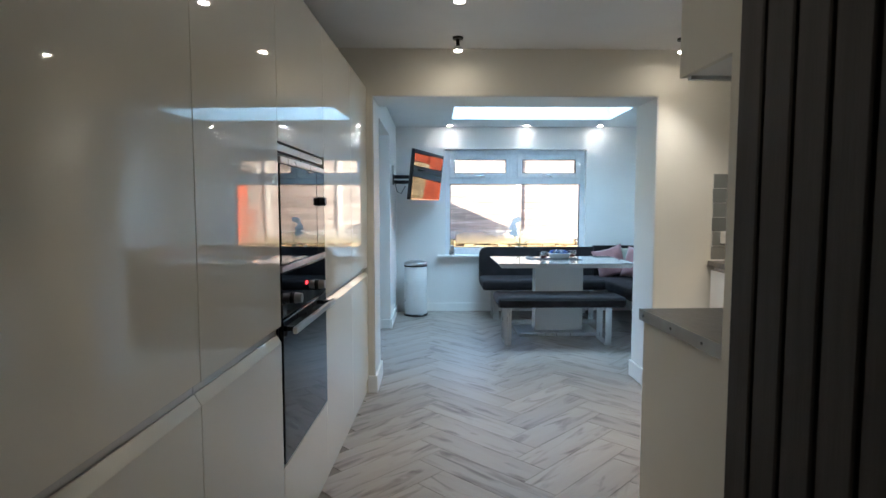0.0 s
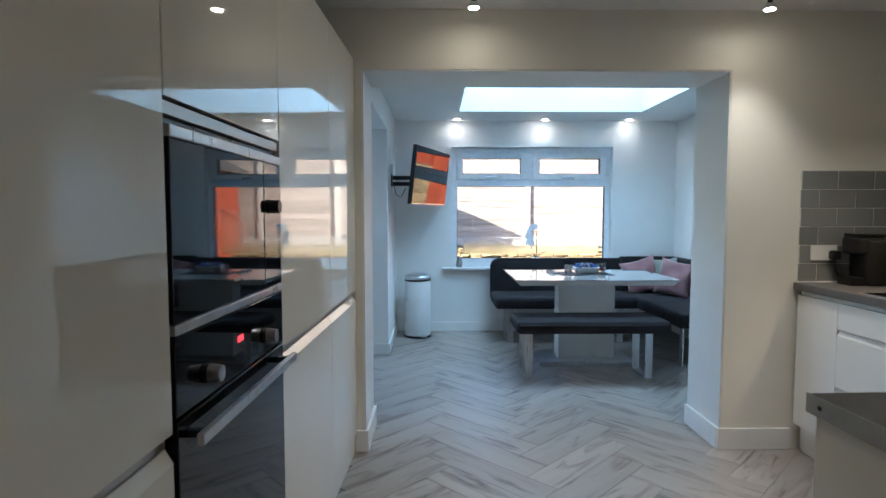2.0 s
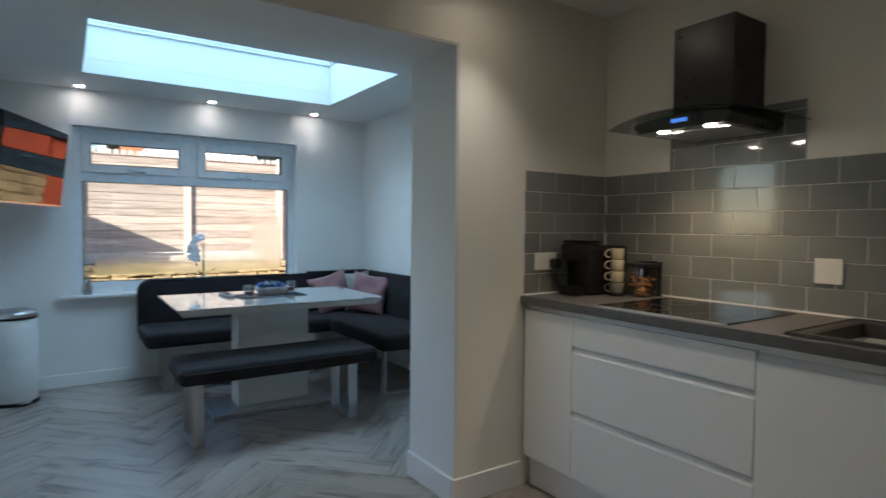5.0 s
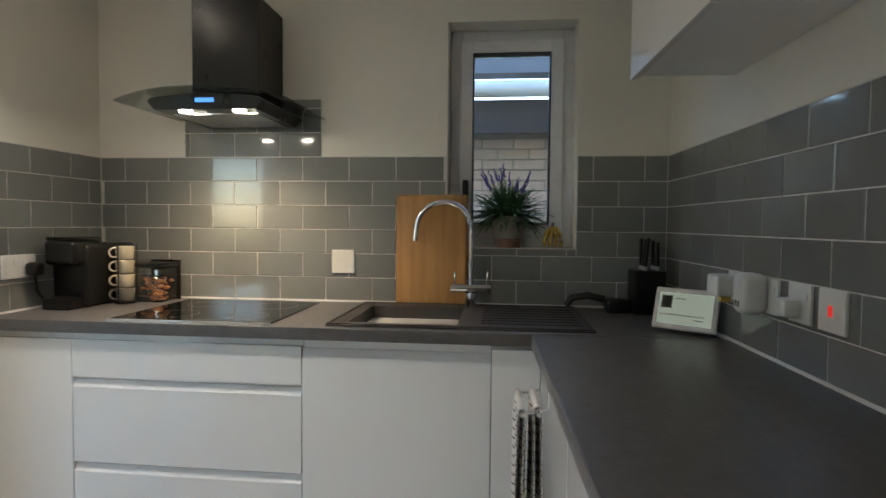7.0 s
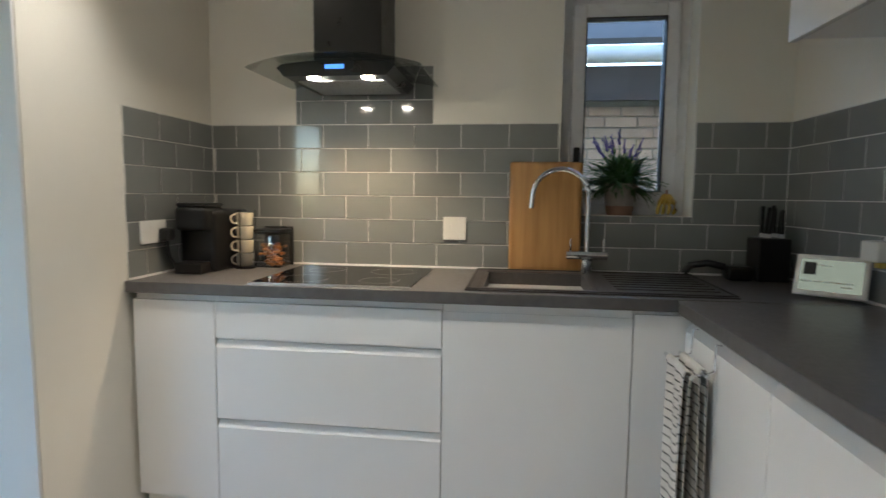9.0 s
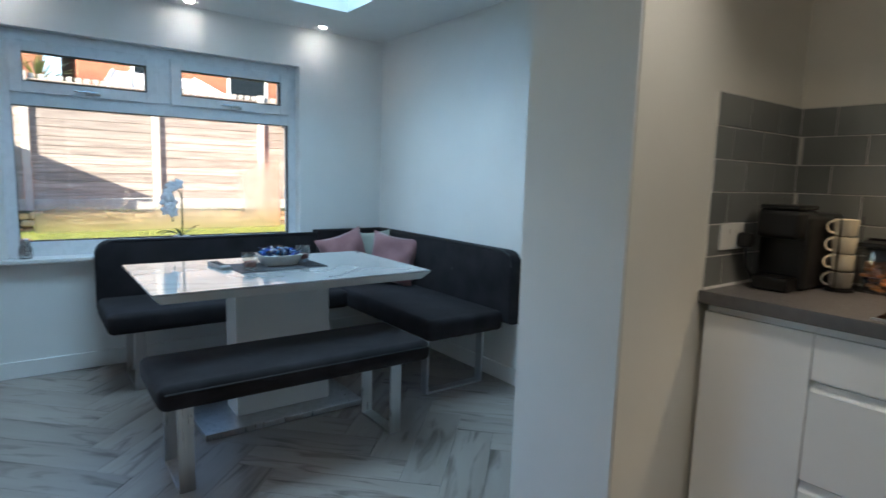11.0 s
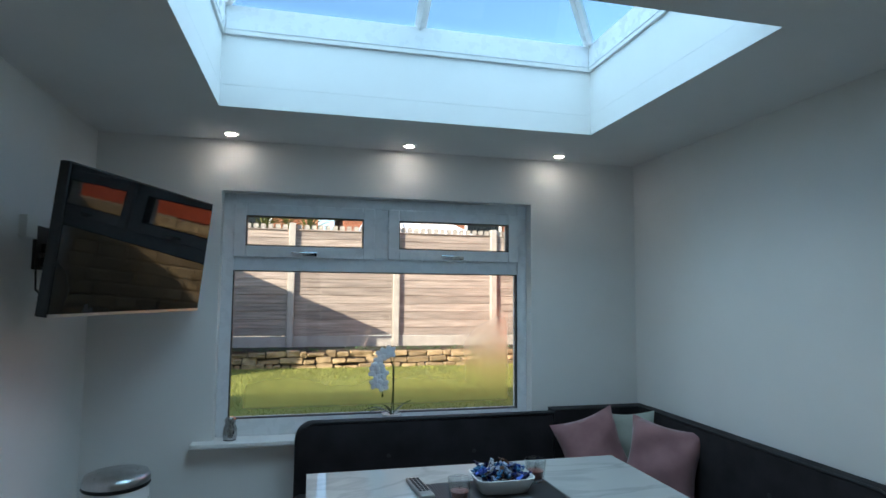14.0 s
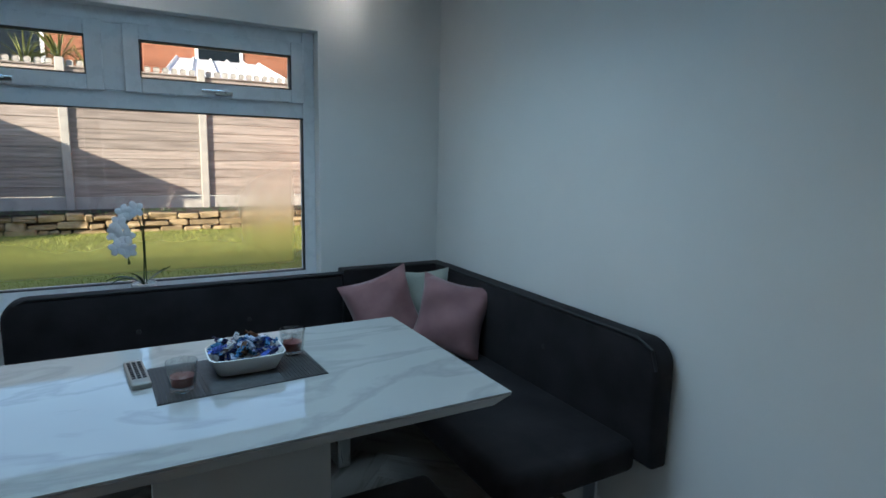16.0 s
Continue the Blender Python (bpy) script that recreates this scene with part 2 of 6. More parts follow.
M_BLACKGLASS = mat("black_glass", (0.002, 0.002, 0.0026), 0.03, 0, (0.0014, 0.0014, 0.002), 3, rvar=0.015, ior=1.40)
M_BLACK = mat("black_plastic", (0.004, 0.004, 0.0045), 0.4, 0, (0.0025, 0.0025, 0.003), 12, 0.05, 200)
M_BLACKMET = mat("black_enamel", (0.004, 0.0036, 0.0036), 0.3, 0, (0.003, 0.003, 0.003), 6, 0.02, 100)
M_TOP = mat("grey_laminate_worktop", (0.115, 0.108, 0.106), 0.36, 0, (0.088, 0.083, 0.082), 30, 0.08, 300, detail=8)
M_STRIP = mat("worktop_end_strip", (0.36, 0.35, 0.33), 0.4, 0.6, (0.3, 0.29, 0.27), 14)
M_TILE = mat("grey_glazed_tile", (0.215, 0.222, 0.212), 0.10, 0, (0.188, 0.194, 0.186), 5, 0.05, 12, coat=0.4, rvar=0.04, rand=0.10)
M_GROUT = mat("pale_grout", (0.74, 0.72, 0.66), 0.85, 0, (0.55, 0.53, 0.48), 20, 0.2, 200)
M_SLAT = mat("dark_slat_veneer", (0.032, 0.027, 0.026), 0.6, 0, (0.018, 0.0155, 0.015), 6, 0.15, 40, stretch=(6, 6, 0.4), rand=0.12)
M_FELT = mat("black_felt", (0.008, 0.008, 0.009), 0.95, 0, (0.005, 0.005, 0.005), 60)
M_PLANK = plank_mat()
M_JOINT = mat("floor_joint", (0.21, 0.19, 0.17), 0.8, 0, (0.17, 0.15, 0.135), 30)
M_MARBLE = marble_mat()
M_TABLEBASE = mat("table_white_lacquer", (0.80, 0.79, 0.76), 0.12, 0, (0.77, 0.76, 0.73), 3, coat=0.4, rvar=0.03)
M_VELVET = mat("charcoal_velvet", (0.025, 0.0215, 0.0245), 0.85, 0, (0.013, 0.011, 0.0125), 7, 0.25, 160, sheen=0.04, ior=1.3)
M_PIPING = mat("black_piping", (0.015, 0.015, 0.017), 0.7)
M_PINK = mat("dusty_pink_velvet", (0.33, 0.165, 0.168), 0.8, 0, (0.24, 0.115, 0.12), 9, 0.25, 140, sheen=0.35)
M_SAGE = mat("grey_green_fabric", (0.38, 0.40, 0.35), 0.85, 0, (0.30, 0.32, 0.28), 9, 0.3, 160)
M_BINWHITE = mat("bin_white_enamel", (0.72, 0.72, 0.71), 0.3, 0, (0.66, 0.66, 0.65), 5)
M_BAMBOO = mat("bamboo_board", (0.56, 0.31, 0.11), 0.4, 0, (0.42, 0.21, 0.065), 5, 0.1, 60, stretch=(8, 8, 0.5))
M_SINK = mat("grey_composite_sink", (0.055, 0.048, 0.045), 0.45, 0, (0.04, 0.035, 0.033), 60, 0.15, 400)
M_PLASTIC = mat("white_plastic", (0.78, 0.77, 0.73), 0.3, 0, (0.74, 0.73, 0.69), 6)
M_POT = mat("stone_pot", (0.30, 0.27, 0.24), 0.75, 0, (0.22, 0.19, 0.17), 18, 0.3, 90)
M_POTBAND = mat("brown_pot_band", (0.26, 0.15, 0.10), 0.7, 0, (0.19, 0.10, 0.07), 18, 0.3, 90)
M_LEAF = mat("green_leaf", (0.075, 0.17, 0.055), 0.5, 0, (0.035, 0.09, 0.03), 14, rand=0.1)
M_DARKLEAF = mat("dark_green_leaf", (0.03, 0.065, 0.025), 0.4, 0, (0.02, 0.045, 0.018), 14)
M_PURPLE = mat("lavender_flower", (0.14, 0.10, 0.34), 0.7, 0, (0.09, 0.06, 0.24), 30)
M_PETAL = mat("white_petal", (0.86, 0.85, 0.86), 0.5, 0, (0.78, 0.76, 0.80), 30)
M_SOIL = mat("dark_soil", (0.05, 0.036, 0.026), 0.95, 0, (0.03, 0.022, 0.016), 40, 0.6, 90)
M_YELLOW = mat("yellow_glaze", (0.62, 0.44, 0.08), 0.25, 0, (0.40, 0.25, 0.04), 20, coat=0.4)
M_CERAMIC = mat("cream_ceramic", (0.74, 0.66, 0.50), 0.25, 0, (0.69, 0.61, 0.46), 10)
M_CERAMICDK = mat("grey_ceramic", (0.30, 0.28, 0.25), 0.3, 0, (0.25, 0.23, 0.2), 10)
M_BOWL = mat("white_bowl_glaze", (0.80, 0.79, 0.77), 0.15, 0, (0.77, 0.76, 0.74), 6, coat=0.3)
M_MATGREY = mat("woven_placemat", (0.075, 0.075, 0.08), 0.7, 0, (0.05, 0.05, 0.055), 40, 0.3, 200)
# red rocker, with a faint glow put into its colour
M_RED = mat("red_switch", (0.65, 0.03, 0.02), 0.35, emit=(1.0, 0.05, 0.03), estr=0.06)
M_CLOCK = mat("red_clock_display", (0.2, 0.01, 0.01), 0.3, emit=(1.0, 0.04, 0.05), estr=0.35)
M_BLUELED = mat("blue_display", (0.02, 0.08, 0.3), 0.3, emit=(0.10, 0.32, 1.0), estr=0.20)
M_SCREEN = mat("display_screen", (0.12, 0.13, 0.10), 0.2, 0, (0.10, 0.11, 0.085), 3, emit=(0.42, 0.47, 0.36), estr=0.07)
M_LAMPGLOW = mat("lamp_glow", (1, 0.95, 0.85), 0.4, emit=(1.0, 0.86, 0.66), estr=22.0)
M_LAMPCOOL = mat("dining_lamp_glow", (1, 0.95, 0.9), 0.4, emit=(1.0, 0.93, 0.84), estr=22.0)
M_WATER = glass("drinking_glass", (0.90, 0.92, 0.92), 3.0)
M_CANDLE = mat("red_candle_wax", (0.22, 0.05, 0.035), 0.4, 0, (0.14, 0.03, 0.02), 20)
M_PANE = glass("window_pane", (0.97, 0.98, 0.98))
def misted_pane():
    """Clear glass with mist sealed inside: a low bank and one side, clear along the edge, blurring what lies behind."""
    m = glass("misted_window_pane", (0.97, 0.98, 0.98))
    nt = m.node_tree
    N, L = nt.nodes.new, nt.links.new
    tc, xyz, ns = N("ShaderNodeTexCoord"), N("ShaderNodeSeparateXYZ"), N("ShaderNodeTexNoise")
    L(tc.outputs["Object"], xyz.inputs[0])
    L(tc.outputs["Object"], ns.inputs["Vector"])
    ns.inputs["Scale"].default_value, ns.inputs["Detail"].default_value = 2.2, 3

    def calc(op, a, b, c=None):
        nd = N("ShaderNodeMath")
        nd.operation = op
        for k, v in enumerate((a, b, c)):
            if v is None:
                continue
            if isinstance(v, float):
                nd.inputs[k].default_value = v
            else:
                L(v, nd.inputs[k])
        return nd.outputs[0]

    def ramp(v, a, b):
        nd = N("ShaderNodeMapRange")
        nd.interpolation_type = 'SMOOTHSTEP'
        nd.inputs[1].default_value, nd.inputs[2].default_value = a, b
        L(v, nd.inputs[0])
        return nd.outputs[0]
    zz = calc('MULTIPLY_ADD', ns.outputs[0], 0.24, xyz.outputs["Z"])
    xx = calc('MULTIPLY_ADD', ns.outputs[0], 0.20, xyz.outputs["X"])
    bank = calc('SUBTRACT', 1.0, ramp(zz, 0.98, 1.20))
    side = calc('MULTIPLY', ramp(xx, 1.45, 1.72), calc('SUBTRACT', 1.0, ramp(zz, 1.30, 1.55)))
    mist = calc('MAXIMUM', bank, side)
    for v, lo, hi in ((xyz.outputs["X"], 0.165, 0.20), (xyz.outputs["Z"], 0.845, 0.87)):
        mist = calc('MULTIPLY', mist, ramp(v, lo, hi))
    mist = calc('MULTIPLY', mist, calc('SUBTRACT', 1.0, ramp(xyz.outputs["X"], 1.69, 1.73)))
    mist = calc('MULTIPLY', mist, 0.72)
    rf, mx = N("ShaderNodeBsdfRefraction"), N("ShaderNodeMixShader")
    rf.inputs["Color"].default_value = (0.95, 0.95, 0.93, 1)
    rf.inputs["Roughness"].default_value = 0.55
    rf.inputs["IOR"].default_value = 1.12
    clear = nt.nodes["Material Output"].inputs[0].links[0].from_socket
    L(mist, mx.inputs[0])
    L(clear, mx.inputs[1])
    L(rf.outputs[0], mx.inputs[2])
    L(mx.outputs[0], nt.nodes["Material Output"].inputs[0])
    return m


M_MISTED = misted_pane()
M_ROOFPANE = glass("roof_pane", (0.80, 0.93, 0.97))
M_HOODGLASS = glass("hood_glass", (0.72, 0.75, 0.74), 1.2)
M_TOWEL = mat("white_towel", (0.72, 0.70, 0.66), 0.95, 0, (0.64, 0.62, 0.58), 20, 0.5, 200)
def striped(m, pitch, width):
    """Woven dark stripes across the cloth, level when it hangs."""
    nt, b = m.node_tree, m.node_tree.nodes["Principled BSDF"]
    N, L = nt.nodes.new, nt.links.new
    tc, xyz, md, lt, mx = N("ShaderNodeTexCoord"), N("ShaderNodeSeparateXYZ"), N("ShaderNodeMath"), N("ShaderNodeMath"), N("ShaderNodeMix")
    md.operation, lt.operation = 'PINGPONG', 'LESS_THAN'
    md.inputs[1].default_value, lt.inputs[1].default_value = pitch / 2, width / 2
    L(tc.outputs["Object"], xyz.inputs[0])
    L(xyz.outputs["Z"], md.inputs[0])
    L(md.outputs[0], lt.inputs[0])
    mx.data_type = 'RGBA'
    mx.inputs["B"].default_value = (0.02, 0.02, 0.022, 1)
    L(lt.outputs[0], mx.inputs["Factor"])
    L(b.inputs["Base Color"].links[0].from_socket, mx.inputs["A"])
    L(mx.outputs["Result"], b.inputs["Base Color"])
    return m


M_TOWEL = striped(M_TOWEL, 0.026, 0.0042)
M_CLOTH = mat("grey_speaker_fabric", (0.62, 0.61, 0.58), 0.95, 0, (0.54, 0.53, 0.50), 20, 0.5, 200)
M_GRANOLA = mat("wrapped_capsule", (0.46, 0.20, 0.06), 0.35, 0.3, (0.26, 0.09, 0.03), 30, rand=0.3)
M_FENCE = mat("weathered_fence_board", (0.42, 0.36, 0.315), 0.85, 0, (0.22, 0.182, 0.16), 4, 0.5, 40, stretch=(0.5, 1, 9), rand=0.22)
M_CONCRETE = mat("concrete_post", (0.46, 0.44, 0.40), 0.85, 0, (0.36, 0.34, 0.31), 9, 0.3, 80)
M_STONE = mat("sandstone", (0.44, 0.33, 0.19), 0.9, 0, (0.22, 0.16, 0.09), 9, 0.6, 30, rand=0.3)
M_LAWN = mat("lawn_soil", (0.22, 0.24, 0.05), 0.95, 0, (0.15, 0.175, 0.035), 3, 0.6, 60)
M_GRASS = mat("grass_blade", (0.26, 0.285, 0.055), 0.7, 0, (0.18, 0.21, 0.035), 2)
M_REDWOOD = mat("red_painted_boards", (0.42, 0.075, 0.03), 0.7, 0, (0.30, 0.05, 0.022), 5, 0.4, 40, stretch=(4, 4, 0.5), rand=0.15)
M_BRICK = mat("orange_brick", (0.36, 0.15, 0.085), 0.9, 0, (0.27, 0.105, 0.06), 6, 0.4, 60, rand=0.18)
M_PALEBRICK = mat("pale_brick", (0.66, 0.52, 0.44), 0.9, 0, (0.58, 0.45, 0.38), 6, 0.4, 60, rand=0.12)
M_MORTAR = mat("mortar", (0.42, 0.39, 0.34), 0.9, 0, (0.35, 0.32, 0.28), 20, 0.3, 120)
M_PAVING = mat("sandstone_paving", (0.33, 0.26, 0.19), 0.85, 0, (0.24, 0.19, 0.14), 5, 0.4, 50, rand=0.15)
M_RENDER = mat("house_render", (0.5, 0.48, 0.44), 0.9, 0, (0.44, 0.42, 0.38), 4, 0.4, 90)
M_ROOFTILE = mat("grey_roof_tile", (0.10, 0.09, 0.085), 0.8, 0, (0.07, 0.065, 0.06), 6, 0.4, 30)
M_PALM = mat("palm_blade", (0.16, 0.17, 0.05), 0.6, 0, (0.10, 0.12, 0.03), 4)
M_FASCIA = mat("brown_fascia_paint", (0.085, 0.065, 0.06), 0.5, 0, (0.06, 0.045, 0.042), 8)
M_SILVER = mat("silver_ornament", (0.6, 0.6, 0.6), 0.2, 0.9, (0.3, 0.3, 0.3), 20)
WRAP = [mat("foil_" + n, c, 0.28, 0.5, tuple(v * 0.6 for v in c), 40) for n, c in (("blue", (0.05, 0.10, 0.42)), ("silver", (0.55, 0.56, 0.6)), ("pale", (0.42, 0.50, 0.66)), ("brown", (0.14, 0.06, 0.03)), ("teal", (0.06, 0.22, 0.42)), ("navy", (0.02, 0.025, 0.10)))]

# ---- large structure ----
XL, XR, YK, YB, YW = -0.60, 2.53, 3.958, 4.345, 7.145   # side walls, wall with the wide opening (front and back), window wall
ZC, ZD = 2.40, 2.325                                      # kitchen and dining ceilings
YR = 1.537                                                # tiled return wall
XK = 2.44                                                 # kitchen window wall

struct("floor", box(-1.6, -2.6, -0.12, 2.75, 7.40, -0.008), M_JOINT, "floor under grey oak herringbone planks")
# wall with the wide opening between kitchen and dining room
OX0, OX1, OZ = -0.53, 1.458, 2.086
bm = box(-1.5, YK, 0, OX0, YB, 2.7)
bx(bm, OX1, YK, 0, 2.75, YB, 2.7)
bx(bm, OX0, YK, OZ, OX1, YB, 2.7)
struct("wall_opening", bm, M_CREAM, "cream painted wall with a wide opening to the dining room")
bm = box(OX1 + 0.0, YB, 0, XR, YB + 0.012, ZD)
bx(bm, -1.2, YB, 0, OX0, YB + 0.012, ZD)
bx(bm, OX0, YB, OZ, OX1, YB + 0.012, ZD)
struct("wall_dining_front", bm, M_WALL, "white plaster face beside the wide opening")
bm = box(OX1 - 0.008, YK + 0.004, 0, OX1 - 0.0005, YB + 0.012, OZ - 0.008)
bx(bm, OX0 + 0.0005, YK + 0.004, 0, OX0 + 0.008, YB + 0.012, OZ - 0.008)
bx(bm, OX0 + 0.0005, YK + 0.004, OZ - 0.008, OX1 - 0.0005, YB + 0.012, OZ - 0.0005)
struct("trim_opening", bm, M_WALL, "white plaster lining of the wide opening")
# dining room walls
struct("wall_east", box(XR, YB + 0.012, 0, 2.75, 7.40, 2.7), M_WALL, "white painted dining room wall")
WX0, WX1, WZ0, WZ1 = 0.045, 1.826, 0.715, 2.045
bm = box(-1.0, YW, 0, WX0, 7.40, 2.7)
bx(bm, WX1, YW, 0, XR, 7.40, 2.7)
bx(bm, WX0, YW, 0, WX1, 7.40, WZ0)
bx(bm, WX0, YW, WZ1, WX1, 7.40, 2.7)
struct("wall_window", bm, M_WALL, "white painted wall round the garden window")
DY0, DY1, DZ = 4.50, 6.10, 2.085
bm = box(-0.90, DY1, 0, -0.575, YW, 2.7)
bx(bm, -0.90, YB + 0.012, 0, -0.575, DY0, 2.7)
bx(bm, -0.90, DY0, DZ, -0.575, DY1, 2.7)
struct("wall_west", bm, M_WALL, "white painted wall with the patio door opening")
# kitchen walls
KY0, KY1, KZ0, KZ1 = 1.900, 2.424, 1.176, 2.095
bm = box(XK, 0.9, 0, 2.75, KY0, 2.7)
bx(bm, XK, KY1, 0, 2.75, YK, 2.7)
bx(bm, XK, KY0, 0, 2.75, KY1, KZ0)
bx(bm, XK, KY0, KZ1, 2.75, KY1, 2.7)
struct("wall_kitchen_window", bm, M_CREAM, "cream painted kitchen wall with a narrow window")
struct("wall_return", box(0.66, 1.11, 0, XK, YR, ZC), M_CREAM, "cream painted wall end beside the peninsula")
struct("wall_slatted", box(0.49, -2.4, 0, 0.70, 1.11, ZC), M_FELT, "wall lined with dark vertical slats")
struct("wall_back", box(-1.6, -2.6, 0, 0.49, -2.4, 2.7), M_CREAM, "cream painted wall behind")
struct("wall_units", box(-1.60, -2.4, 0, -1.40, YK, 2.7), M_CREAM, "cream painted wall behind the tall units")
struct("ceiling_kitchen", box(-1.40, -2.4, ZC, XK, YK, ZC + 0.12), M_CEIL, "white painted kitchen ceiling")
SX0, SX1, SY0, SY1 = 0.105, 1.92, 5.33, 6.555
bm = box(-0.575, YB + 0.012, ZD, SX0, YW, ZD + 0.10)
bx(bm, SX1, YB + 0.012, ZD, XR, YW, ZD + 0.10)
bx(bm, SX0, YB + 0.012, ZD, SX1, SY0, ZD + 0.10)
bx(bm, SX0, SY1, ZD, SX1, YW, ZD + 0.10)
struct("ceiling_dining", bm, M_CEIL, "white painted dining ceiling round a roof lantern")
# unseen house above and beside the kitchen, and the extension's flat roof
# blocks and gap added to keep sun off patio door and near lawn
bm = box(-14.0, -5.0, 2.72, -5.6, YB - 0.05, 5.2)
bx(bm, -2.6, -5.0, 2.72, 0.50, YB - 0.05, 5.2)
bx(bm, -14.0, -5.0, -0.2, -5.6, YB - 0.05, 2.715)
bx(bm, -5.6, -5.0, -0.2, -1.52, YB - 0.05, 3.5)
struct("house_upper", bm, M_RENDER, "rendered unseen house blocks shaped to shade the garden")
bm = bmesh.new()
prism(bm, [(-5.3, 5.2), (YB + 0.2, 5.2), (-0.3, 7.4)], (0, 1, 0), (0, 0, 1), (8.5, 0, 0), (-14.1, 0, 0))
prism(bm, [(-5.3, 5.2), (YB + 0.2, 5.2), (-0.3, 7.4)], (0, 1, 0), (0, 0, 1), (3.3, 0, 0), (-2.7, 0, 0))
struct("house_roof", bm, M_ROOFTILE, "grey tiled roof over the unseen house blocks")
bm = box(-1.0, YB, 2.70, SX0 - 0.06, 7.5, 2.78)
bx(bm, SX1 + 0.06, YB, 2.70, 2.85, 7.5, 2.78)
bx(bm, SX0 - 0.06, YB, 2.70, SX1 + 0.06, SY0 - 0.06, 2.78)
bx(bm, SX0 - 0.06, SY1 + 0.06, 2.70, SX1 + 0.06, 7.5, 2.78)
bx(bm, 0.505, -5.0, 2.705, 2.85, YB - 0.005, 2.785)
struct("roof_flat", bm, M_ROOFTILE, "flat grey roof of the extension")

# roof lantern: lined upstand, kerb frame, bars and panes
lantern = thing("roof_lantern", (1.0, 5.95, ZD + 0.1), "white framed roof lantern with hipped glass panes", "skylight", kind="structure")
bm = box(SX0 - 0.05, SY0 - 0.05, ZD + 0.101, SX0, SY1 + 0.05, 2.675)
bx(bm, SX1, SY0 - 0.05, ZD + 0.101, SX1 + 0.05, SY1 + 0.05, 2.675)
bx(bm, SX0, SY0 - 0.05, ZD + 0.101, SX1, SY0, 2.675)
bx(bm, SX0, SY1, ZD + 0.101, SX1, SY1 + 0.05, 2.675)
part("upstand", bm, M_WALL, lantern, smooth=False)


def ring(bm, x0, y0, x1, y1, z0, z1, w, bevel=0.004):
    bx(bm, x0, y0, z0, x0 + w, y1, z1, bevel)
    bx(bm, x1 - w, y0, z0, x1, y1, z1, bevel)
    bx(bm, x0 + w, y0, z0, x1 - w, y0 + w, z1, bevel)
    bx(bm, x0 + w, y1 - w, z0, x1 - w, y1, z1, bevel)
    return bm


bm = ring(bmesh.new(), SX0 - 0.045, SY0 - 0.045, SX1 + 0.045, SY1 + 0.045, 2.676, 2.79, 0.06)
part("kerb_frame", bm, M_UPVC, lantern)
bm = ring(bmesh.new(), SX0 - 0.05, SY0 - 0.05, SX1 + 0.05, SY1 + 0.05, 2.655, 2.69, 0.062)
part("bead", bm, M_TRIM, lantern)
LX0, LX1, LY0, LY1, LZ0, LZ1 = SX0, SX1, SY0, SY1, 2.795, 3.20
LYM = (LY0 + LY1) / 2
RA, RB = Vector((LX0 + 0.55, LYM, LZ1)), Vector((LX1 - 0.55, LYM, LZ1))
C = [Vector((LX0, LY0, LZ0)), Vector((LX1, LY0, LZ0)), Vector((LX1, LY1, LZ0)), Vector((LX0, LY1, LZ0))]
MID0, MID1 = (C[0] + C[1]) / 2, (C[3] + C[2]) / 2
RM = (RA + RB) / 2
for a, b in ((C[0], RA), (C[3], RA), (C[1], RB), (C[2], RB), (RA, RB), (MID0, RM), (MID1, RM)):
    part("glazing_bar", tube(bmesh.new(), [a, (a + b) / 2, b], 0.030, 4), M_UPVC, lantern, smooth=False)
for quad in ((C[0], MID0, RM, RA), (MID0, C[1], RB, RM), (C[3], MID1, RM, RA), (MID1, C[2], RB, RM), (C[0], C[3], RA), (C[1], C[2], RB)):
    bm = bmesh.new()
    bm.faces.new([bm.verts.new(v) for v in quad])
    r = bmesh.ops.extrude_face_region(bm, geom=bm.faces[:])
    bmesh.ops.translate(bm, verts=[g for g in r["geom"] if isinstance(g, bmesh.types.BMVert)], vec=(0, 0, 0.012))
    p = part("pane", bm, M_ROOFPANE, lantern, smooth=False)
    p.visible_shadow = False

# skirtings
SK = 0.122
bm = box(OX1 - 0.022, YK - 0.016, 0, 1.845, YK, SK, 0.004)
bx(bm, OX1 - 0.026, YK, 0, OX1 - 0.008, YB + 0.014, SK, 0.004)
struct("baseboard_1", bm, M_TRIM, "white skirting round the pillar", True)
bm = box(-0.596, YK - 0.016, 0, OX0 + 0.024, YK, SK, 0.004)
bx(bm, OX0 + 0.008, YK, 0, OX0 + 0.026, YB + 0.014, SK, 0.004)
struct("baseboard_2", bm, M_TRIM, "white skirting at the opening's edge", True)
SK = 0.102
bm = box(-0.575, YW - 0.016, 0, XR, YW, SK, 0.004)
bx(bm, XR - 0.016, YB + 0.03, 0, XR, YW - 0.018, SK, 0.004)
bx(bm, -0.575, DY1 - 0.016, 0, -0.559, YW - 0.018, SK, 0.004)
bx(bm, -0.80, DY1 - 0.016, 0, -0.577, DY1, SK, 0.004)
bx(bm, OX1, YB + 0.014, 0, XR - 0.018, YB + 0.03, SK, 0.004)
struct("baseboard_3", bm, M_TRIM, "white skirting round the dining room", True)

# ---- windows and door ----
def pane_box(parent, *a):
    p = part("pane", box(*a), M_PANE, parent, smooth=False)
    p.visible_shadow = False
    return p


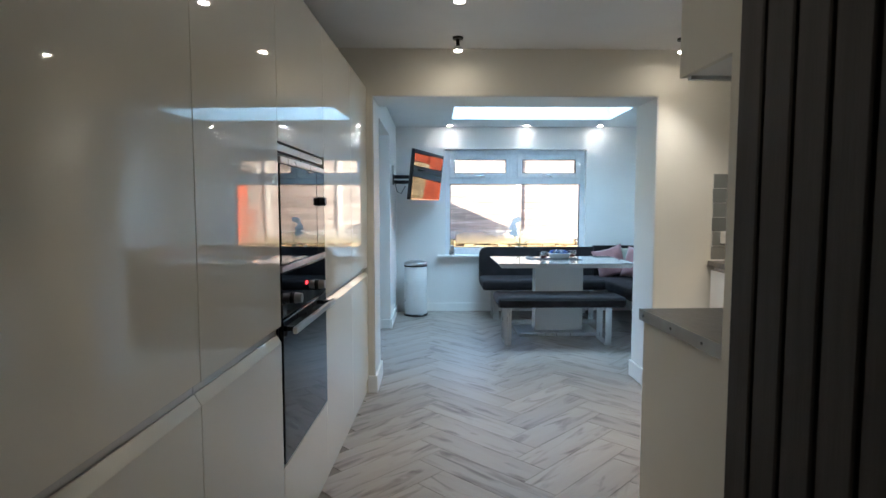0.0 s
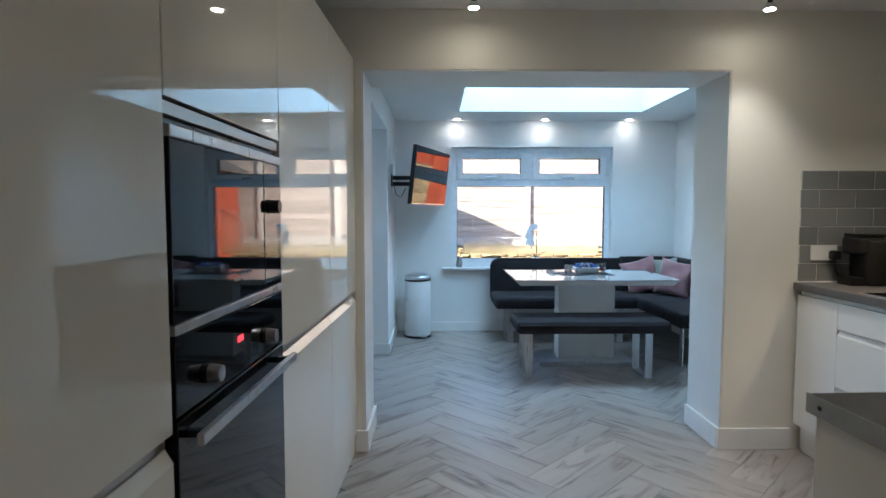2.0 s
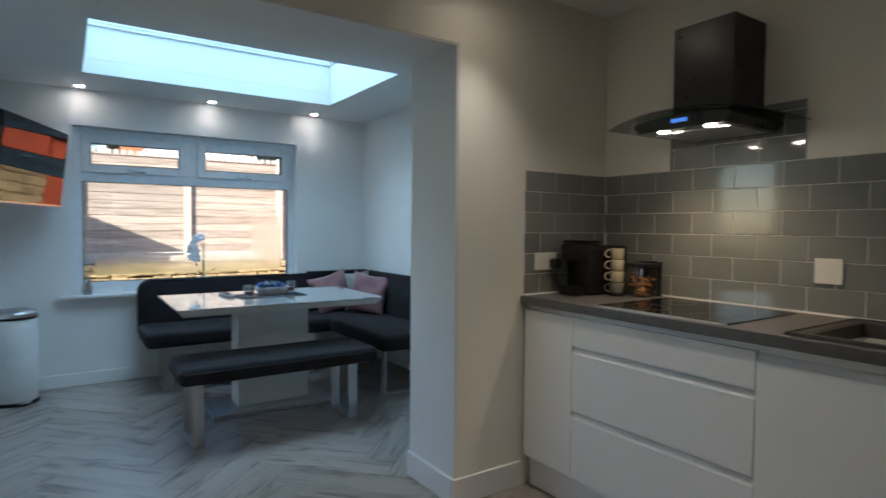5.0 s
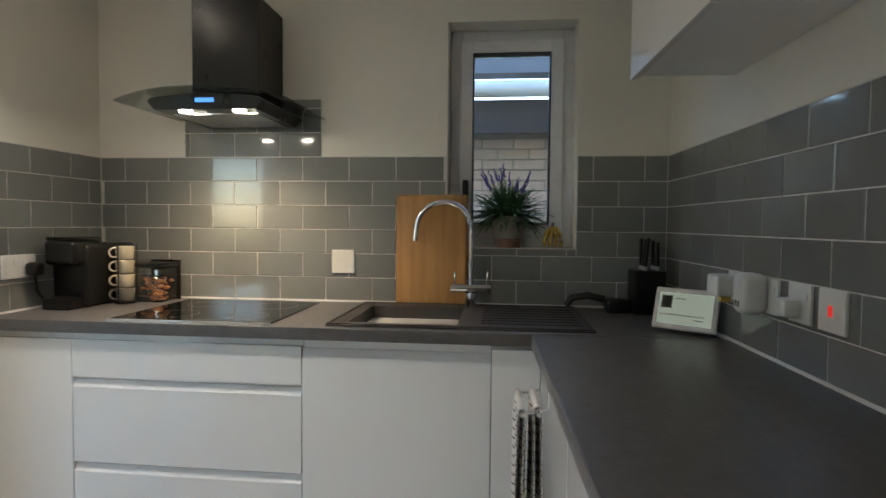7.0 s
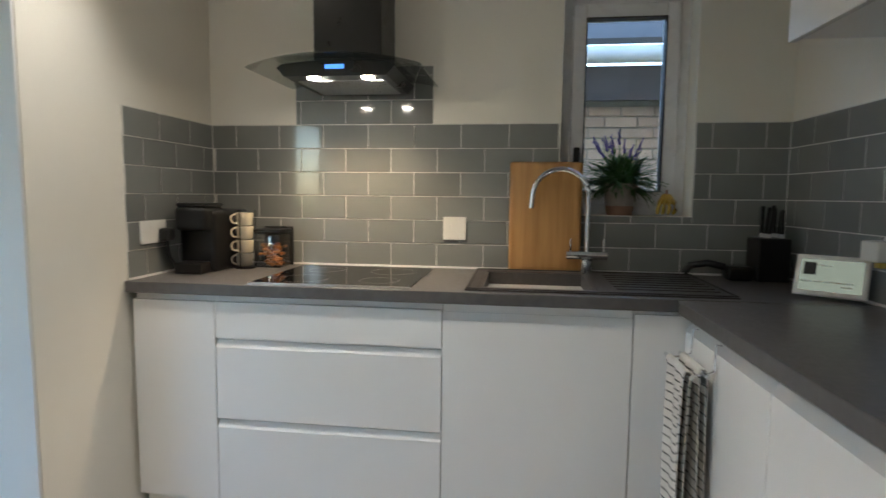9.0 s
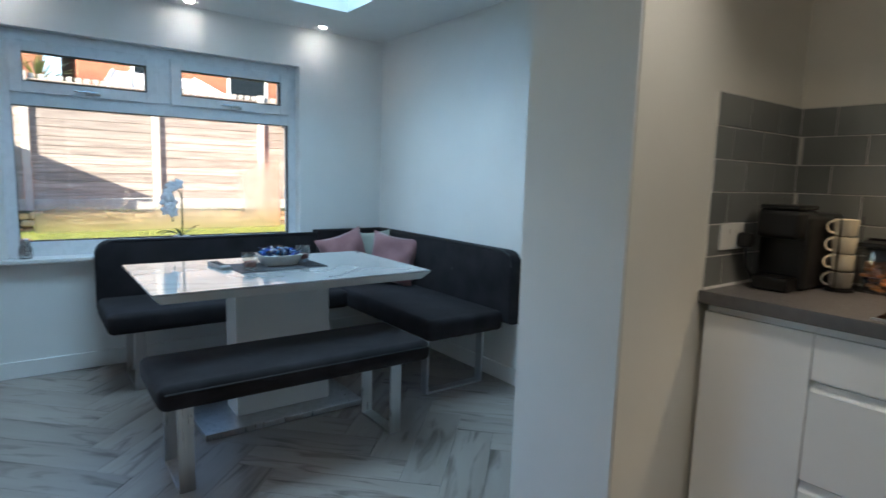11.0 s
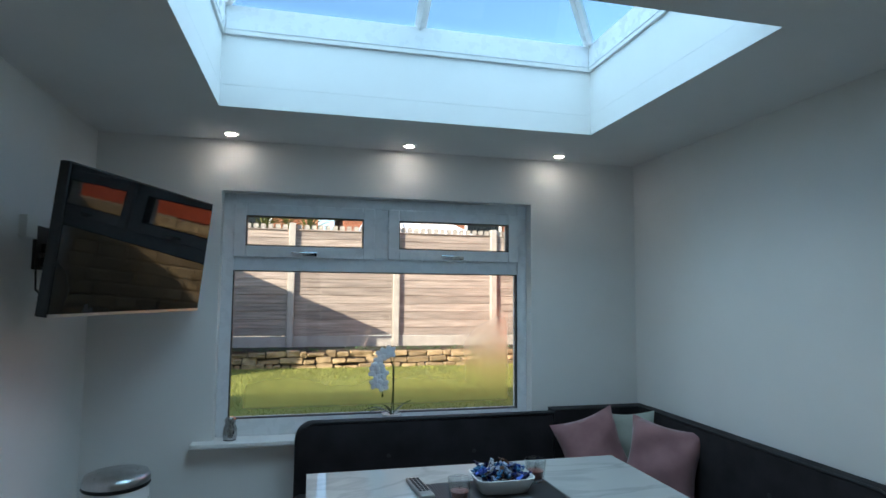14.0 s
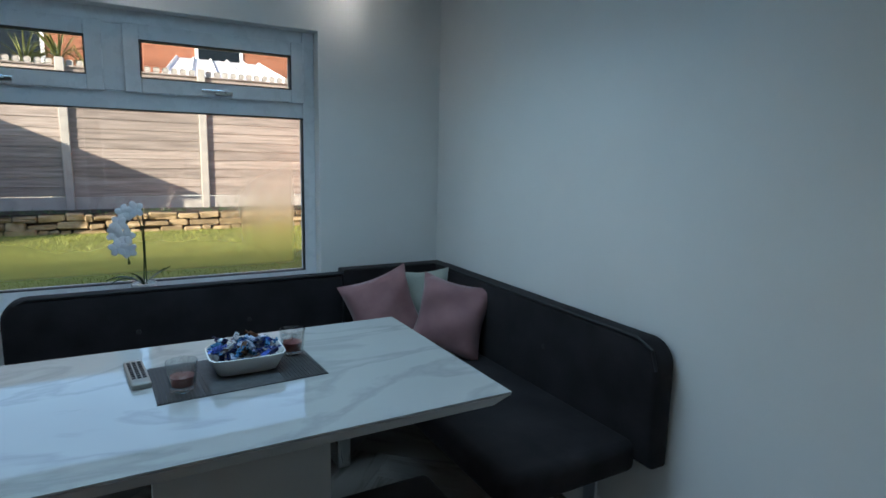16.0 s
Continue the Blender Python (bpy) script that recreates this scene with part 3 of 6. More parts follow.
def xz_ring(bm, x0, x1, z0, z1, w, y0, y1, bevel=0.005):
    bx(bm, x0, y0, z0, x0 + w, y1, z1, bevel)
    bx(bm, x1 - w, y0, z0, x1, y1, z1, bevel)
    bx(bm, x0 + w, y0, z0, x1 - w, y1, z0 + w, bevel)
    bx(bm, x0 + w, y0, z1 - w, x1 - w, y1, z1, bevel)
    return bm


win = thing("window_1", (0.94, 7.26, WZ0), "white framed garden window with two top-hung lights", "window", kind="structure")
bm = box(WX0, 7.225, WZ0, WX0 + 0.062, 7.295, WZ1, 0.004)
bx(bm, WX1 - 0.062, 7.225, WZ0, WX1, 7.295, WZ1, 0.004)
bx(bm, WX0 + 0.062, 7.225, WZ0, WX1 - 0.062, 7.295, WZ0 + 0.095, 0.004)
bx(bm, WX0 + 0.062, 7.225, WZ1 - 0.062, WX1 - 0.062, 7.295, WZ1, 0.004)
bx(bm, WX0 + 0.062, 7.225, 1.615, WX1 - 0.062, 7.295, 1.695, 0.004)
bx(bm, 0.876, 7.225, 1.695, 0.966, 7.295, WZ1 - 0.062, 0.004)
wf = part("window_frame", bm, M_UPVC, win)
for x0, x1, hx in ((0.103, 0.880, 0.50), (0.960, 1.768, 1.36)):
    s = part("top_light", xz_ring(bmesh.new(), x0, x1, 1.690, 1.987, 0.066, 7.205, 7.285), M_UPVC, win)
    part("gasket", xz_ring(bmesh.new(), x0 + 0.064, x1 - 0.064, 1.754, 1.923, 0.006, 7.2055, 7.25, 0), M_GASKET, s)
    pane_box(win, x0 + 0.066, 7.245, 1.756, x1 - 0.066, 7.255, 1.921)
    bm = box(hx - 0.025, 7.190, 1.700, hx + 0.055, 7.205, 1.722, 0.003)
    bx(bm, hx - 0.085, 7.178, 1.712, hx + 0.03, 7.190, 1.724, 0.004)
    part("handle", bm, M_CHROME, s, "chrome window handle")
part("gasket", xz_ring(bmesh.new(), WX0 + 0.060, WX1 - 0.060, WZ0 + 0.093, 1.617, 0.006, 7.226, 7.26, 0), M_GASKET, win)
main_pane = pane_box(win, WX0 + 0.063, 7.25, WZ0 + 0.096, WX1 - 0.063, 7.262, 1.614)
main_pane.data.materials[0] = M_MISTED
tagged(main_pane, "large pane with mist inside the glazing")
part("window_sill", box(-0.055, 7.075, WZ0 - 0.022, WX1 + 0.085, 7.224, WZ0 + 0.003, 0.006, ), M_TRIM, win)

kwin = thing("window_2", (2.55, 2.16, KZ0), "narrow white framed kitchen window in a deep reveal", "window", kind="structure")


def yz_ring(bm, y0, y1, z0, z1, w, x0, x1, bevel=0.005):
    bx(bm, x0, y0, z0, x1, y0 + w, z1, bevel)
    bx(bm, x0, y1 - w, z0, x1, y1, z1, bevel)
    bx(bm, x0, y0 + w, z0, x1, y1 - w, z0 + w, bevel)
    bx(bm, x0, y0 + w, z1 - w, x1, y1 - w, z1, bevel)
    return bm


part("window_frame", yz_ring(bmesh.new(), KY0, KY1, KZ0, KZ1, 0.052, 2.555, 2.635), M_UPVC, kwin)
part("sash", yz_ring(bmesh.new(), KY0 + 0.045, KY1 - 0.045, KZ0 + 0.045, KZ1 - 0.045, 0.055, 2.535, 2.615), M_UPVC, kwin)
part("gasket", yz_ring(bmesh.new(), KY0 + 0.098, KY1 - 0.098, KZ0 + 0.098, KZ1 - 0.098, 0.006, 2.5345, 2.58, 0), M_GASKET, kwin)
pane_box(kwin, 2.58, KY0 + 0.102, KZ0 + 0.102, 2.59, KY1 - 0.102, KZ1 - 0.102)
part("handle", box(2.505, KY1 - 0.085, 1.36, 2.535, KY1 - 0.06, 1.46, bevel=0.005), M_BLACK, kwin, "black window handle")

door = thing("door_1", (-0.85, 5.3, 0), "white framed glazed patio door", "door", kind="structure")
part("door_frame", yz_ring(bmesh.new(), DY0, DY1, 0.0, DZ, 0.06, -0.895, -0.815), M_UPVC, door)
for y0, y1 in ((DY0 + 0.062, 5.295), (5.305, DY1 - 0.062)):
    lf = part("leaf", yz_ring(bmesh.new(), y0, y1, 0.062, DZ - 0.062, 0.085, -0.885, -0.825), M_UPVC, door)
    part("gasket", yz_ring(bmesh.new(), y0 + 0.083, y1 - 0.083, 0.145, DZ - 0.145, 0.008, -0.88, -0.8245, 0), M_GASKET, lf)
    pane_box(door, -0.862, y0 + 0.086, 0.148, -0.852, y1 - 0.086, DZ - 0.148)

# ---- kitchen: tall units ----
UX = -0.570
SEAM = (-1.97, -1.30, -0.63, 0.03, 0.69, 1.330, 1.958, 2.645, 3.335, 3.935)
TURN_W = Matrix.Translation((UX, 3.935, 0)) @ Matrix.Rotation(math.radians(-2.0), 4, 'Z') @ Matrix.Translation((-UX, -3.935, 0))   # the tall run stands a little askew


def gloss_door(name, y0, y1, z0, z1, parent, pull="", g=0.0015):
    """A gloss door in the tall run; pull: the edge with a bevelled finger grip."""
    b = box(UX - 0.020, y0 + g, z0, UX, y1 - g, z1, bevel=0.0015)
    d = part(name, b, M_GLOSS, parent)
    if pull == "top":
        bmg = bmesh.new()
        prism(bmg, [(UX - 0.02, z1), (UX, z1), (UX - 0.016, z1 + 0.028), (UX - 0.02, z1 + 0.028)], (1, 0, 0), (0, 0, 1), (0, y1 - y0 - 2 * g, 0), (0, y0 + g, 0))
        part("finger_grip", bmg, M_GLOSS, d)
    return d


for i, (y0, y1) in enumerate(zip(SEAM, SEAM[1:])):
    oven_unit = abs(y0 - 1.958) < 0.01
    u = thing("tall_cabinet", (UX - 0.3, (y0 + y1) / 2, 0), "tall oven housing in cream gloss" if oven_unit else "tall cream high-gloss cabinet with handleless doors", "cabinet", "tall units")
    if oven_unit:
        bm = box(-1.165, y0 + 0.001, 0.10, -0.592, y0 + 0.019, 2.13)
        bx(bm, -1.165, y1 - 0.019, 0.10, -0.592, y1 - 0.001, 2.13)
        bx(bm, -1.165, y0 + 0.02, 0.10, -0.592, y1 - 0.02, 0.385)
        bx(bm, -1.165, y0 + 0.02, 1.56, -0.592, y1 - 0.02, 2.13)
        part("body", bm, M_GLOSS, u, smooth=False)
        gloss_door("drawer", y0, y1, 0.105, 0.388, u)
        gloss_door("door", y0, y1, 1.540, 2.135, u)
        part("grip_rail", box(UX - 0.04, y0 + 0.004, 1.508, UX - 0.006, y1 - 0.004, 1.534, bevel=0.002), M_RAIL, u, "brushed metal rail")
    else:
        part("body", box(-1.165, y0 + 0.001, 0.10, UX - 0.024, y1 - 0.001, 2.13), M_GLOSS, u, smooth=False)
        gloss_door("door", y0, y1, 0.105, 0.842, u, "top")
        gloss_door("door", y0, y1, 0.900, 2.135, u)
        part("grip_rail", box(UX - 0.0235, y0 + 0.001, 0.848, UX - 0.0205, y1 - 0.001, 0.930), M_RAIL, u, "brushed metal rail")
    part("plinth", box(-1.16, y0, 0.0, UX - 0.012, y1, 0.10), M_GLOSS, u, smooth=False)
struct("trim_units_end", box(-1.16, 3.940, 0, UX - 0.002, YK - 0.001, 2.137), M_GLOSS, "cream gloss end panel of the tall units")
OVY0, OVY1 = 1.967, 2.636
mw = thing("microwave", (-0.85, 2.315, 1.09), "built-in black glass microwave with steel trims", "microwave")
part("body", box(-1.1, OVY0, 1.086, UX - 0.014, OVY1, 1.503), M_BLACKMET, mw)
part("door", box(UX - 0.014, OVY0, 1.108, UX + 0.003, 2.487, 1.466, bevel=0.003), M_BLACKGLASS, mw)
part("control_panel", box(UX - 0.014, 2.490, 1.108, UX + 0.003, OVY1, 1.466, bevel=0.003), M_BLACKGLASS, mw)
part("top_trim", box(UX - 0.014, OVY0, 1.466, UX + 0.006, OVY1, 1.490, bevel=0.003), M_STEEL, mw, "brushed steel trim")
part("bottom_trim", box(UX - 0.014, OVY0, 1.086, UX + 0.006, OVY1, 1.107, bevel=0.003), M_STEEL, mw, "brushed steel trim")
part("knob", cyl(bmesh.new(), (UX + 0.003, 2.550, 1.340), 0.020, 0.018, 0.026, 24, 'x'), M_BLACK, mw, "black control knob")
ov = thing("oven", (-0.85, 2.315, 0.40), "built-in black glass oven with a steel bar handle", "oven")
part("body", box(-1.1, OVY0, 0.395, UX - 0.014, OVY1, 1.083), M_BLACKMET, ov)
part("control_panel", box(UX - 0.014, OVY0, 0.925, UX + 0.003, OVY1, 1.082, bevel=0.003), M_BLACKGLASS, ov)
part("door", box(UX - 0.014, OVY0, 0.397, UX + 0.004, OVY1, 0.920, bevel=0.004), M_BLACKGLASS, ov)
for ky in (2.100, 2.474):
    k = part("knob", cyl(bmesh.new(), (UX + 0.003, ky, 0.978), 0.021, 0.021, 0.008, 24, 'x'), M_BLACK, ov)
    part("cap", cyl(bmesh.new(), (UX + 0.011, ky, 0.978), 0.0205, 0.018, 0.026, 24, 'x'), M_STEEL, k, "brushed steel knob")
part("clock", box(UX + 0.0035, 2.275, 1.003, UX + 0.0045, 2.312, 1.018), M_CLOCK, ov, "small red lit clock display")
h = part("handle", box(UX + 0.034, OVY0 + 0.012, 0.868, UX + 0.050, OVY1 - 0.012, 0.892, bevel=0.003), M_STEEL, ov, "brushed steel bar handle")
for hy in (OVY0 + 0.04, OVY1 - 0.06):
    part("handle_post", box(UX + 0.003, hy, 0.872, UX + 0.036, hy + 0.02, 0.889, bevel=0.002), M_BLACKMET, h)

part("maker_mark", box(UX + 0.0031, 2.265, 1.156, UX + 0.0036, 2.315, 1.163), M_STRIP, mw, "small pale printed mark")
for ob in [o for o in bpy.data.objects if o.parent is None and o.name.split(".")[0] in ("tall_cabinet", "microwave", "oven")]:
    ob.matrix_basis = TURN_W @ ob.matrix_basis

# ---- kitchen: base units, worktop, wall cabinet ----
ZT = 0.94
FX = 1.852


def base_unit(y0, y1, fronts, label):
    u = thing("base_cabinet", (2.15, (y0 + y1) / 2, 0), label, "cabinet", "base units")
    part("body", box(FX + 0.022, y0 + 0.001, 0.15, XK - 0.02, y1 - 0.001, ZT - 0.044), M_WHITEGLOSS, u, smooth=False)
    for nm, z0, z1, grip in fronts:
        d = part(nm, box(FX, y0 + 0.0015, z0, FX + 0.020, y1 - 0.0015, z1, bevel=0.0015), M_WHITEGLOSS, u)
        if grip:
            bm = bmesh.new()
            prism(bm, [(FX + 0.020, z1), (FX, z1), (FX + 0.016, z1 + 0.024), (FX + 0.020, z1 + 0.024)], (1, 0, 0), (0, 0, 1), (0, y1 - y0 - 0.003, 0), (0, y0 + 0.0015, 0))
            part("finger_grip", bm, M_WHITEGLOSS, d)
    return u


base_unit(3.630, YK - 0.018, [("door", 0.155, 0.875, False)], "white gloss filler cabinet beside the pillar")
base_unit(2.830, 3.630, [("drawer", 0.155, 0.425, True), ("drawer", 0.458, 0.715, True), ("drawer", 0.748, 0.875, False)], "white gloss handleless three-drawer cabinet under the hob")
base_unit(2.222, 2.830, [("door", 0.155, 0.845, True)], "white gloss handleless cabinet under the sink")
base_unit(2.040, 2.222, [("panel", 0.155, 0.885, False)], "narrow white gloss corner panel")
struct("trim_plinth", box(FX + 0.045, 2.08, 0, FX + 0.06, YK - 0.018, 0.15), M_WHITEGLOSS, "white plinth under the base cabinets")
pen = thing("peninsula_cabinet", (1.25, 1.8, 0), "white gloss peninsula cabinet with a cream end panel", "cabinet", "base units")
part("body", box(0.702, YR + 0.002, 0.15, FX - 0.004, 2.066, ZT - 0.044), M_WHITEGLOSS, pen, smooth=False)
part("end_panel", box(0.682, YR - 0.0, 0.0, 0.700, 2.106, ZT - 0.042, bevel=0.002), M_CREAM, pen, "cream painted end panel")
for x0, x1 in ((0.702, 1.29), (1.29, FX - 0.003)):
    d = part("door", box(x0 + 0.0015, 2.070, 0.155, x1 - 0.0015, 2.090, 0.845, bevel=0.0015), M_WHITEGLOSS, pen)
    bm = bmesh.new()
    prism(bm, [(2.070, 0.845), (2.090, 0.845), (2.074, 0.869), (2.070, 0.869)], (0, 1, 0), (0, 0, 1), (x1 - x0 - 0.003, 0, 0), (x0 + 0.0015, 0, 0))
    part("finger_grip", bm, M_WHITEGLOSS, d)
part("plinth", box(0.702, YR + 0.01, 0, FX - 0.004, 2.04, 0.15), M_WHITEGLOSS, pen, smooth=False)

# worktops: the wall run with a cut-out for the sink bowl, and the peninsula
SKX0, SKX1, SKY0, SKY1 = 1.925, 2.330, 2.325, 2.715
bm = box(1.836, SKY1, ZT - 0.04, XK - 0.002, YK - 0.001, ZT, 0.003)
bx(bm, 1.836, YR + 0.001, ZT - 0.04, XK - 0.002, SKY0, ZT, 0.003)
bx(bm, 1.836, SKY0 - 0.004, ZT - 0.04, SKX0, SKY1 + 0.004, ZT - 0.0003, 0.003)
bx(bm, SKX1, SKY0 - 0.004, ZT - 0.04, XK - 0.002, SKY1 + 0.004, ZT - 0.0003, 0.003)
solid("worktop", bm, M_TOP, "dark grey laminate worktop along the wall", "worktop")
wp = thing("worktop", (1.25, 1.8, ZT - 0.04), "dark grey laminate peninsula worktop with a screwed metal end strip", "worktop")
part("slab", box(0.674, YR + 0.001, ZT - 0.04, 1.832, 2.120, ZT, bevel=0.003), M_TOP, wp)
part("joint_strip", box(1.832, YR + 0.001, ZT - 0.039, 1.836, 2.118, ZT + 0.0008), M_STRIP, wp)
es = part("end_strip", box(0.670, YR + 0.001, ZT - 0.041, 0.674, 2.122, ZT + 0.001, bevel=0.001), M_STRIP, wp, "metal end strip with dark screws")
for sy in (1.66, 1.86, 2.08):
    part("screw", cyl(bmesh.new(), (0.668, sy, ZT - 0.02), 0.005, 0.005, 0.003, 12, 'x'), M_BLACKMET, es)
wc = thing("wall_cabinet", (1.27, 1.67, 1.72), "cream gloss wall cabinet above the peninsula", "cabinet")
part("body", box(0.690, YR + 0.001, 1.725, 1.868, 1.815, 2.36), M_CREAM, wc, smooth=False)
part("end_panel", box(0.670, YR + 0.001, 1.715, 0.689, 1.850, 2.36, bevel=0.002), M_CREAM, wc)
for x0, x1 in ((0.690, 1.28), (1.28, 1.870)):
    part("door", box(x0 + 0.0015, 1.818, 1.705, x1 - 0.0015, 1.838, 2.36, bevel=0.002), M_WHITEGLOSS, wc)
part("underside", box(0.690, YR + 0.001, 1.716, 1.868, 1.815, 1.724), M_TRIM, wc, smooth=False)

# ---- dining furniture ----
def bench_part(parent, x0, y0, z0, x1, y1, z1, bev=0.03):
    """A padded seat or back with rounded edges and a slight crown."""
    bm = box(x0, y0, z0, x1, y1, z1, bevel=bev, seg=4)
    return part("pad", bm, M_VELVET, parent)


def sled_leg(parent, x, y0, y1, zt, w=0.06, t=0.012):
    """A flat steel bar bent to a loop: two uprights and a floor runner."""
    bm = box(x, y0, 0.0, x + w, y0 + t, zt, bevel=0.002)
    bx(bm, x, y1 - t, 0.0, x + w, y1, zt, 0.002)
    bx(bm, x, y0 + t, 0.0, x + w, y1 - t, t, 0.002)
    bx(bm, x, y0 + t, zt - t, x + w, y1 - t, zt, 0.002)
    return part("leg", bm, M_STEEL, parent, "brushed steel loop leg")


def sled_leg_x(parent, y, x0, x1, zt, w=0.06, t=0.012):
    bm = box(x0, y, 0.0, x0 + t, y + w, zt, bevel=0.002)
    bx(bm, x1 - t, y, 0.0, x1, y + w, zt, 0.002)
    bx(bm, x0 + t, y, 0.0, x1 - t, y + w, t, 0.002)
    bx(bm, x0 + t, y, zt - t, x1 - t, y + w, zt, 0.002)
    return part("leg", bm, M_STEEL, parent, "brushed steel loop leg")


bench = thing("bench", (1.1, 5.43, 0), "charcoal velvet dining bench on brushed steel legs", "bench")
s = part("seat", box(0.495, 5.205, 0.375, 1.710, 5.665, 0.475, bevel=0.035, seg=4), M_VELVET, bench)
part("piping", tube(bmesh.new(), [(0.52, 5.204, 0.448), (1.685, 5.204, 0.448)], 0.0045, 6), M_PIPING, s)
part("button", cyl(bmesh.new(), (0.90, 5.44, 0.4745), 0.012, 0.008, 0.003, 12), M_PIPING, s)
part("button", cyl(bmesh.new(), (1.31, 5.44, 0.4745), 0.012, 0.008, 0.003, 12), M_PIPING, s)
sled_leg(bench, 0.575, 5.30, 5.60, 0.376)
sled_leg(bench, 1.535, 5.30, 5.60, 0.376)

sofa = thing("corner_bench", (1.6, 6.5, 0), "charcoal velvet corner dining bench with a padded backrest on steel legs", "bench")
QX0, QYF, QXF, QY0 = 0.465, 6.47, 1.89, 5.49
ST = 0.475
sb = part("seat", box(QX0, QYF, 0.355, QXF + 0.02, 7.00, ST, bevel=0.035, seg=4), M_VELVET, sofa)
sr = part("seat", box(QXF, QY0, 0.355, 2.45, 7.00, ST - 0.001, bevel=0.035, seg=4), M_VELVET, sofa)


def back_pad(pts_u, o, u, d):
    """An upright padded back of a rounded outline."""
    bm = bmesh.new()
    prism(bm, pts_u, u, (0, 0, 1), d, o)
    bmesh.ops.recalc_face_normals(bm, faces=bm.faces[:])
    caps = [f for f in bm.faces if len(f.verts) > 4]
    es = list({e for f in caps for e in f.edges})
    bmesh.ops.bevel(bm, geom=es, offset=0.022, segments=3, affect='EDGES', profile=0.5)
    return bm


def rounded(w, z0, z1, r=0.09, left=True, right=True):
    pts = [(0, z0), (w, z0)]
    if right:
        pts += [(w - r + r * math.cos(math.radians(a)), z1 - r + r * math.sin(math.radians(a))) for a in range(0, 91, 15)]
    else:
        pts.append((w, z1))
    if left:
        pts += [(r + r * math.cos(math.radians(a)), z1 - r + r * math.sin(math.radians(a))) for a in range(90, 181, 15)]
    else:
        pts.append((0, z1))
    return pts


b1 = part("backrest", back_pad(rounded(1.43, 0.40, 0.825, right=False), (QX0, 6.975, 0), (1, 0, 0), (0, 0.095, 0)), M_VELVET, sofa)
b2 = part("backrest", back_pad(rounded(0.60, 0.40, 0.842, left=False, right=False), (1.897, 6.975, 0), (1, 0, 0), (0, 0.095, 0)), M_VELVET, sofa)
b3 = part("backrest", back_pad(rounded(1.55, 0.40, 0.842, left=True, right=False), (2.428, 5.425, 0), (0, 1, 0), (0.095, 0, 0)), M_VELVET, sofa)
part("piping", tube(bmesh.new(), [(QX0 + 0.05, 6.978, 0.800), (QX0 + 0.09, 6.978, 0.822), (1.895, 6.978, 0.826)], 0.006, 6), M_PIPING, b1)
part("piping", tube(bmesh.new(), [(1.90, 6.978, 0.842), (2.40, 6.978, 0.842)], 0.006, 6), M_PIPING, b2)
part("piping", tube(bmesh.new(), [(2.431, 5.430, 0.752), (2.431, 5.452, 0.815), (2.431, 5.52, 0.842), (2.431, 6.97, 0.842)], 0.006, 6), M_PIPING, b3)
for bxx in (0.95, 1.42):
    part("button", cyl(bmesh.new(), (bxx, 6.972, 0.64), 0.010, 0.012, 0.006, 12, 'y'), M_PIPING, b1)
for byy in (6.0, 6.5):
    part("button", cyl(bmesh.new(), (2.424, byy, 0.66), 0.010, 0.012, 0.006, 12, 'x'), M_PIPING, b3)
sled_leg(sofa, 0.60, 6.56, 6.92, 0.357)
sled_leg(sofa, 1.72, 6.56, 6.92, 0.357)
sled_leg_x(sofa, 5.62, 1.975, 2.40, 0.357)

table = thing("dining_table", (1.2, 5.9, 0), "white marble-effect gloss pedestal dining table", "table")
TX0, TX1, TY0, TY1, TZ = 0.528, 1.880, 5.475, 6.325, 0.770
part("tabletop", box(TX0, TY0, TZ - 0.008, TX1, TY1, TZ, bevel=0.0015), M_MARBLE, table, "marble-effect glass top")
bm = bmesh.new()
r = bmesh.ops.create_cube(bm, size=1.0)
for v in r["verts"]:
    k = 0.0 if v.co.z > 0 else 0.035
    v.co = Vector(((TX0 + k + 0.001) if v.co.x < 0 else (TX1 - k - 0.001), (TY0 + k + 0.001) if v.co.y < 0 else (TY1 - k - 0.001), TZ - 0.009 if v.co.z > 0 else TZ - 0.050))
part("under_frame", bm, M_TABLEBASE, table, "white lacquered frame with a bevelled edge", smooth=False)
part("pedestal", box(0.955, 5.83, 0.032, 1.455, 6.00, TZ - 0.051, bevel=0.004), M_TABLEBASE, table)
part("base_plate", box(0.77, 5.70, 0.0, 1.60, 6.13, 0.031, bevel=0.004), M_STEEL, table, "brushed steel base plate")


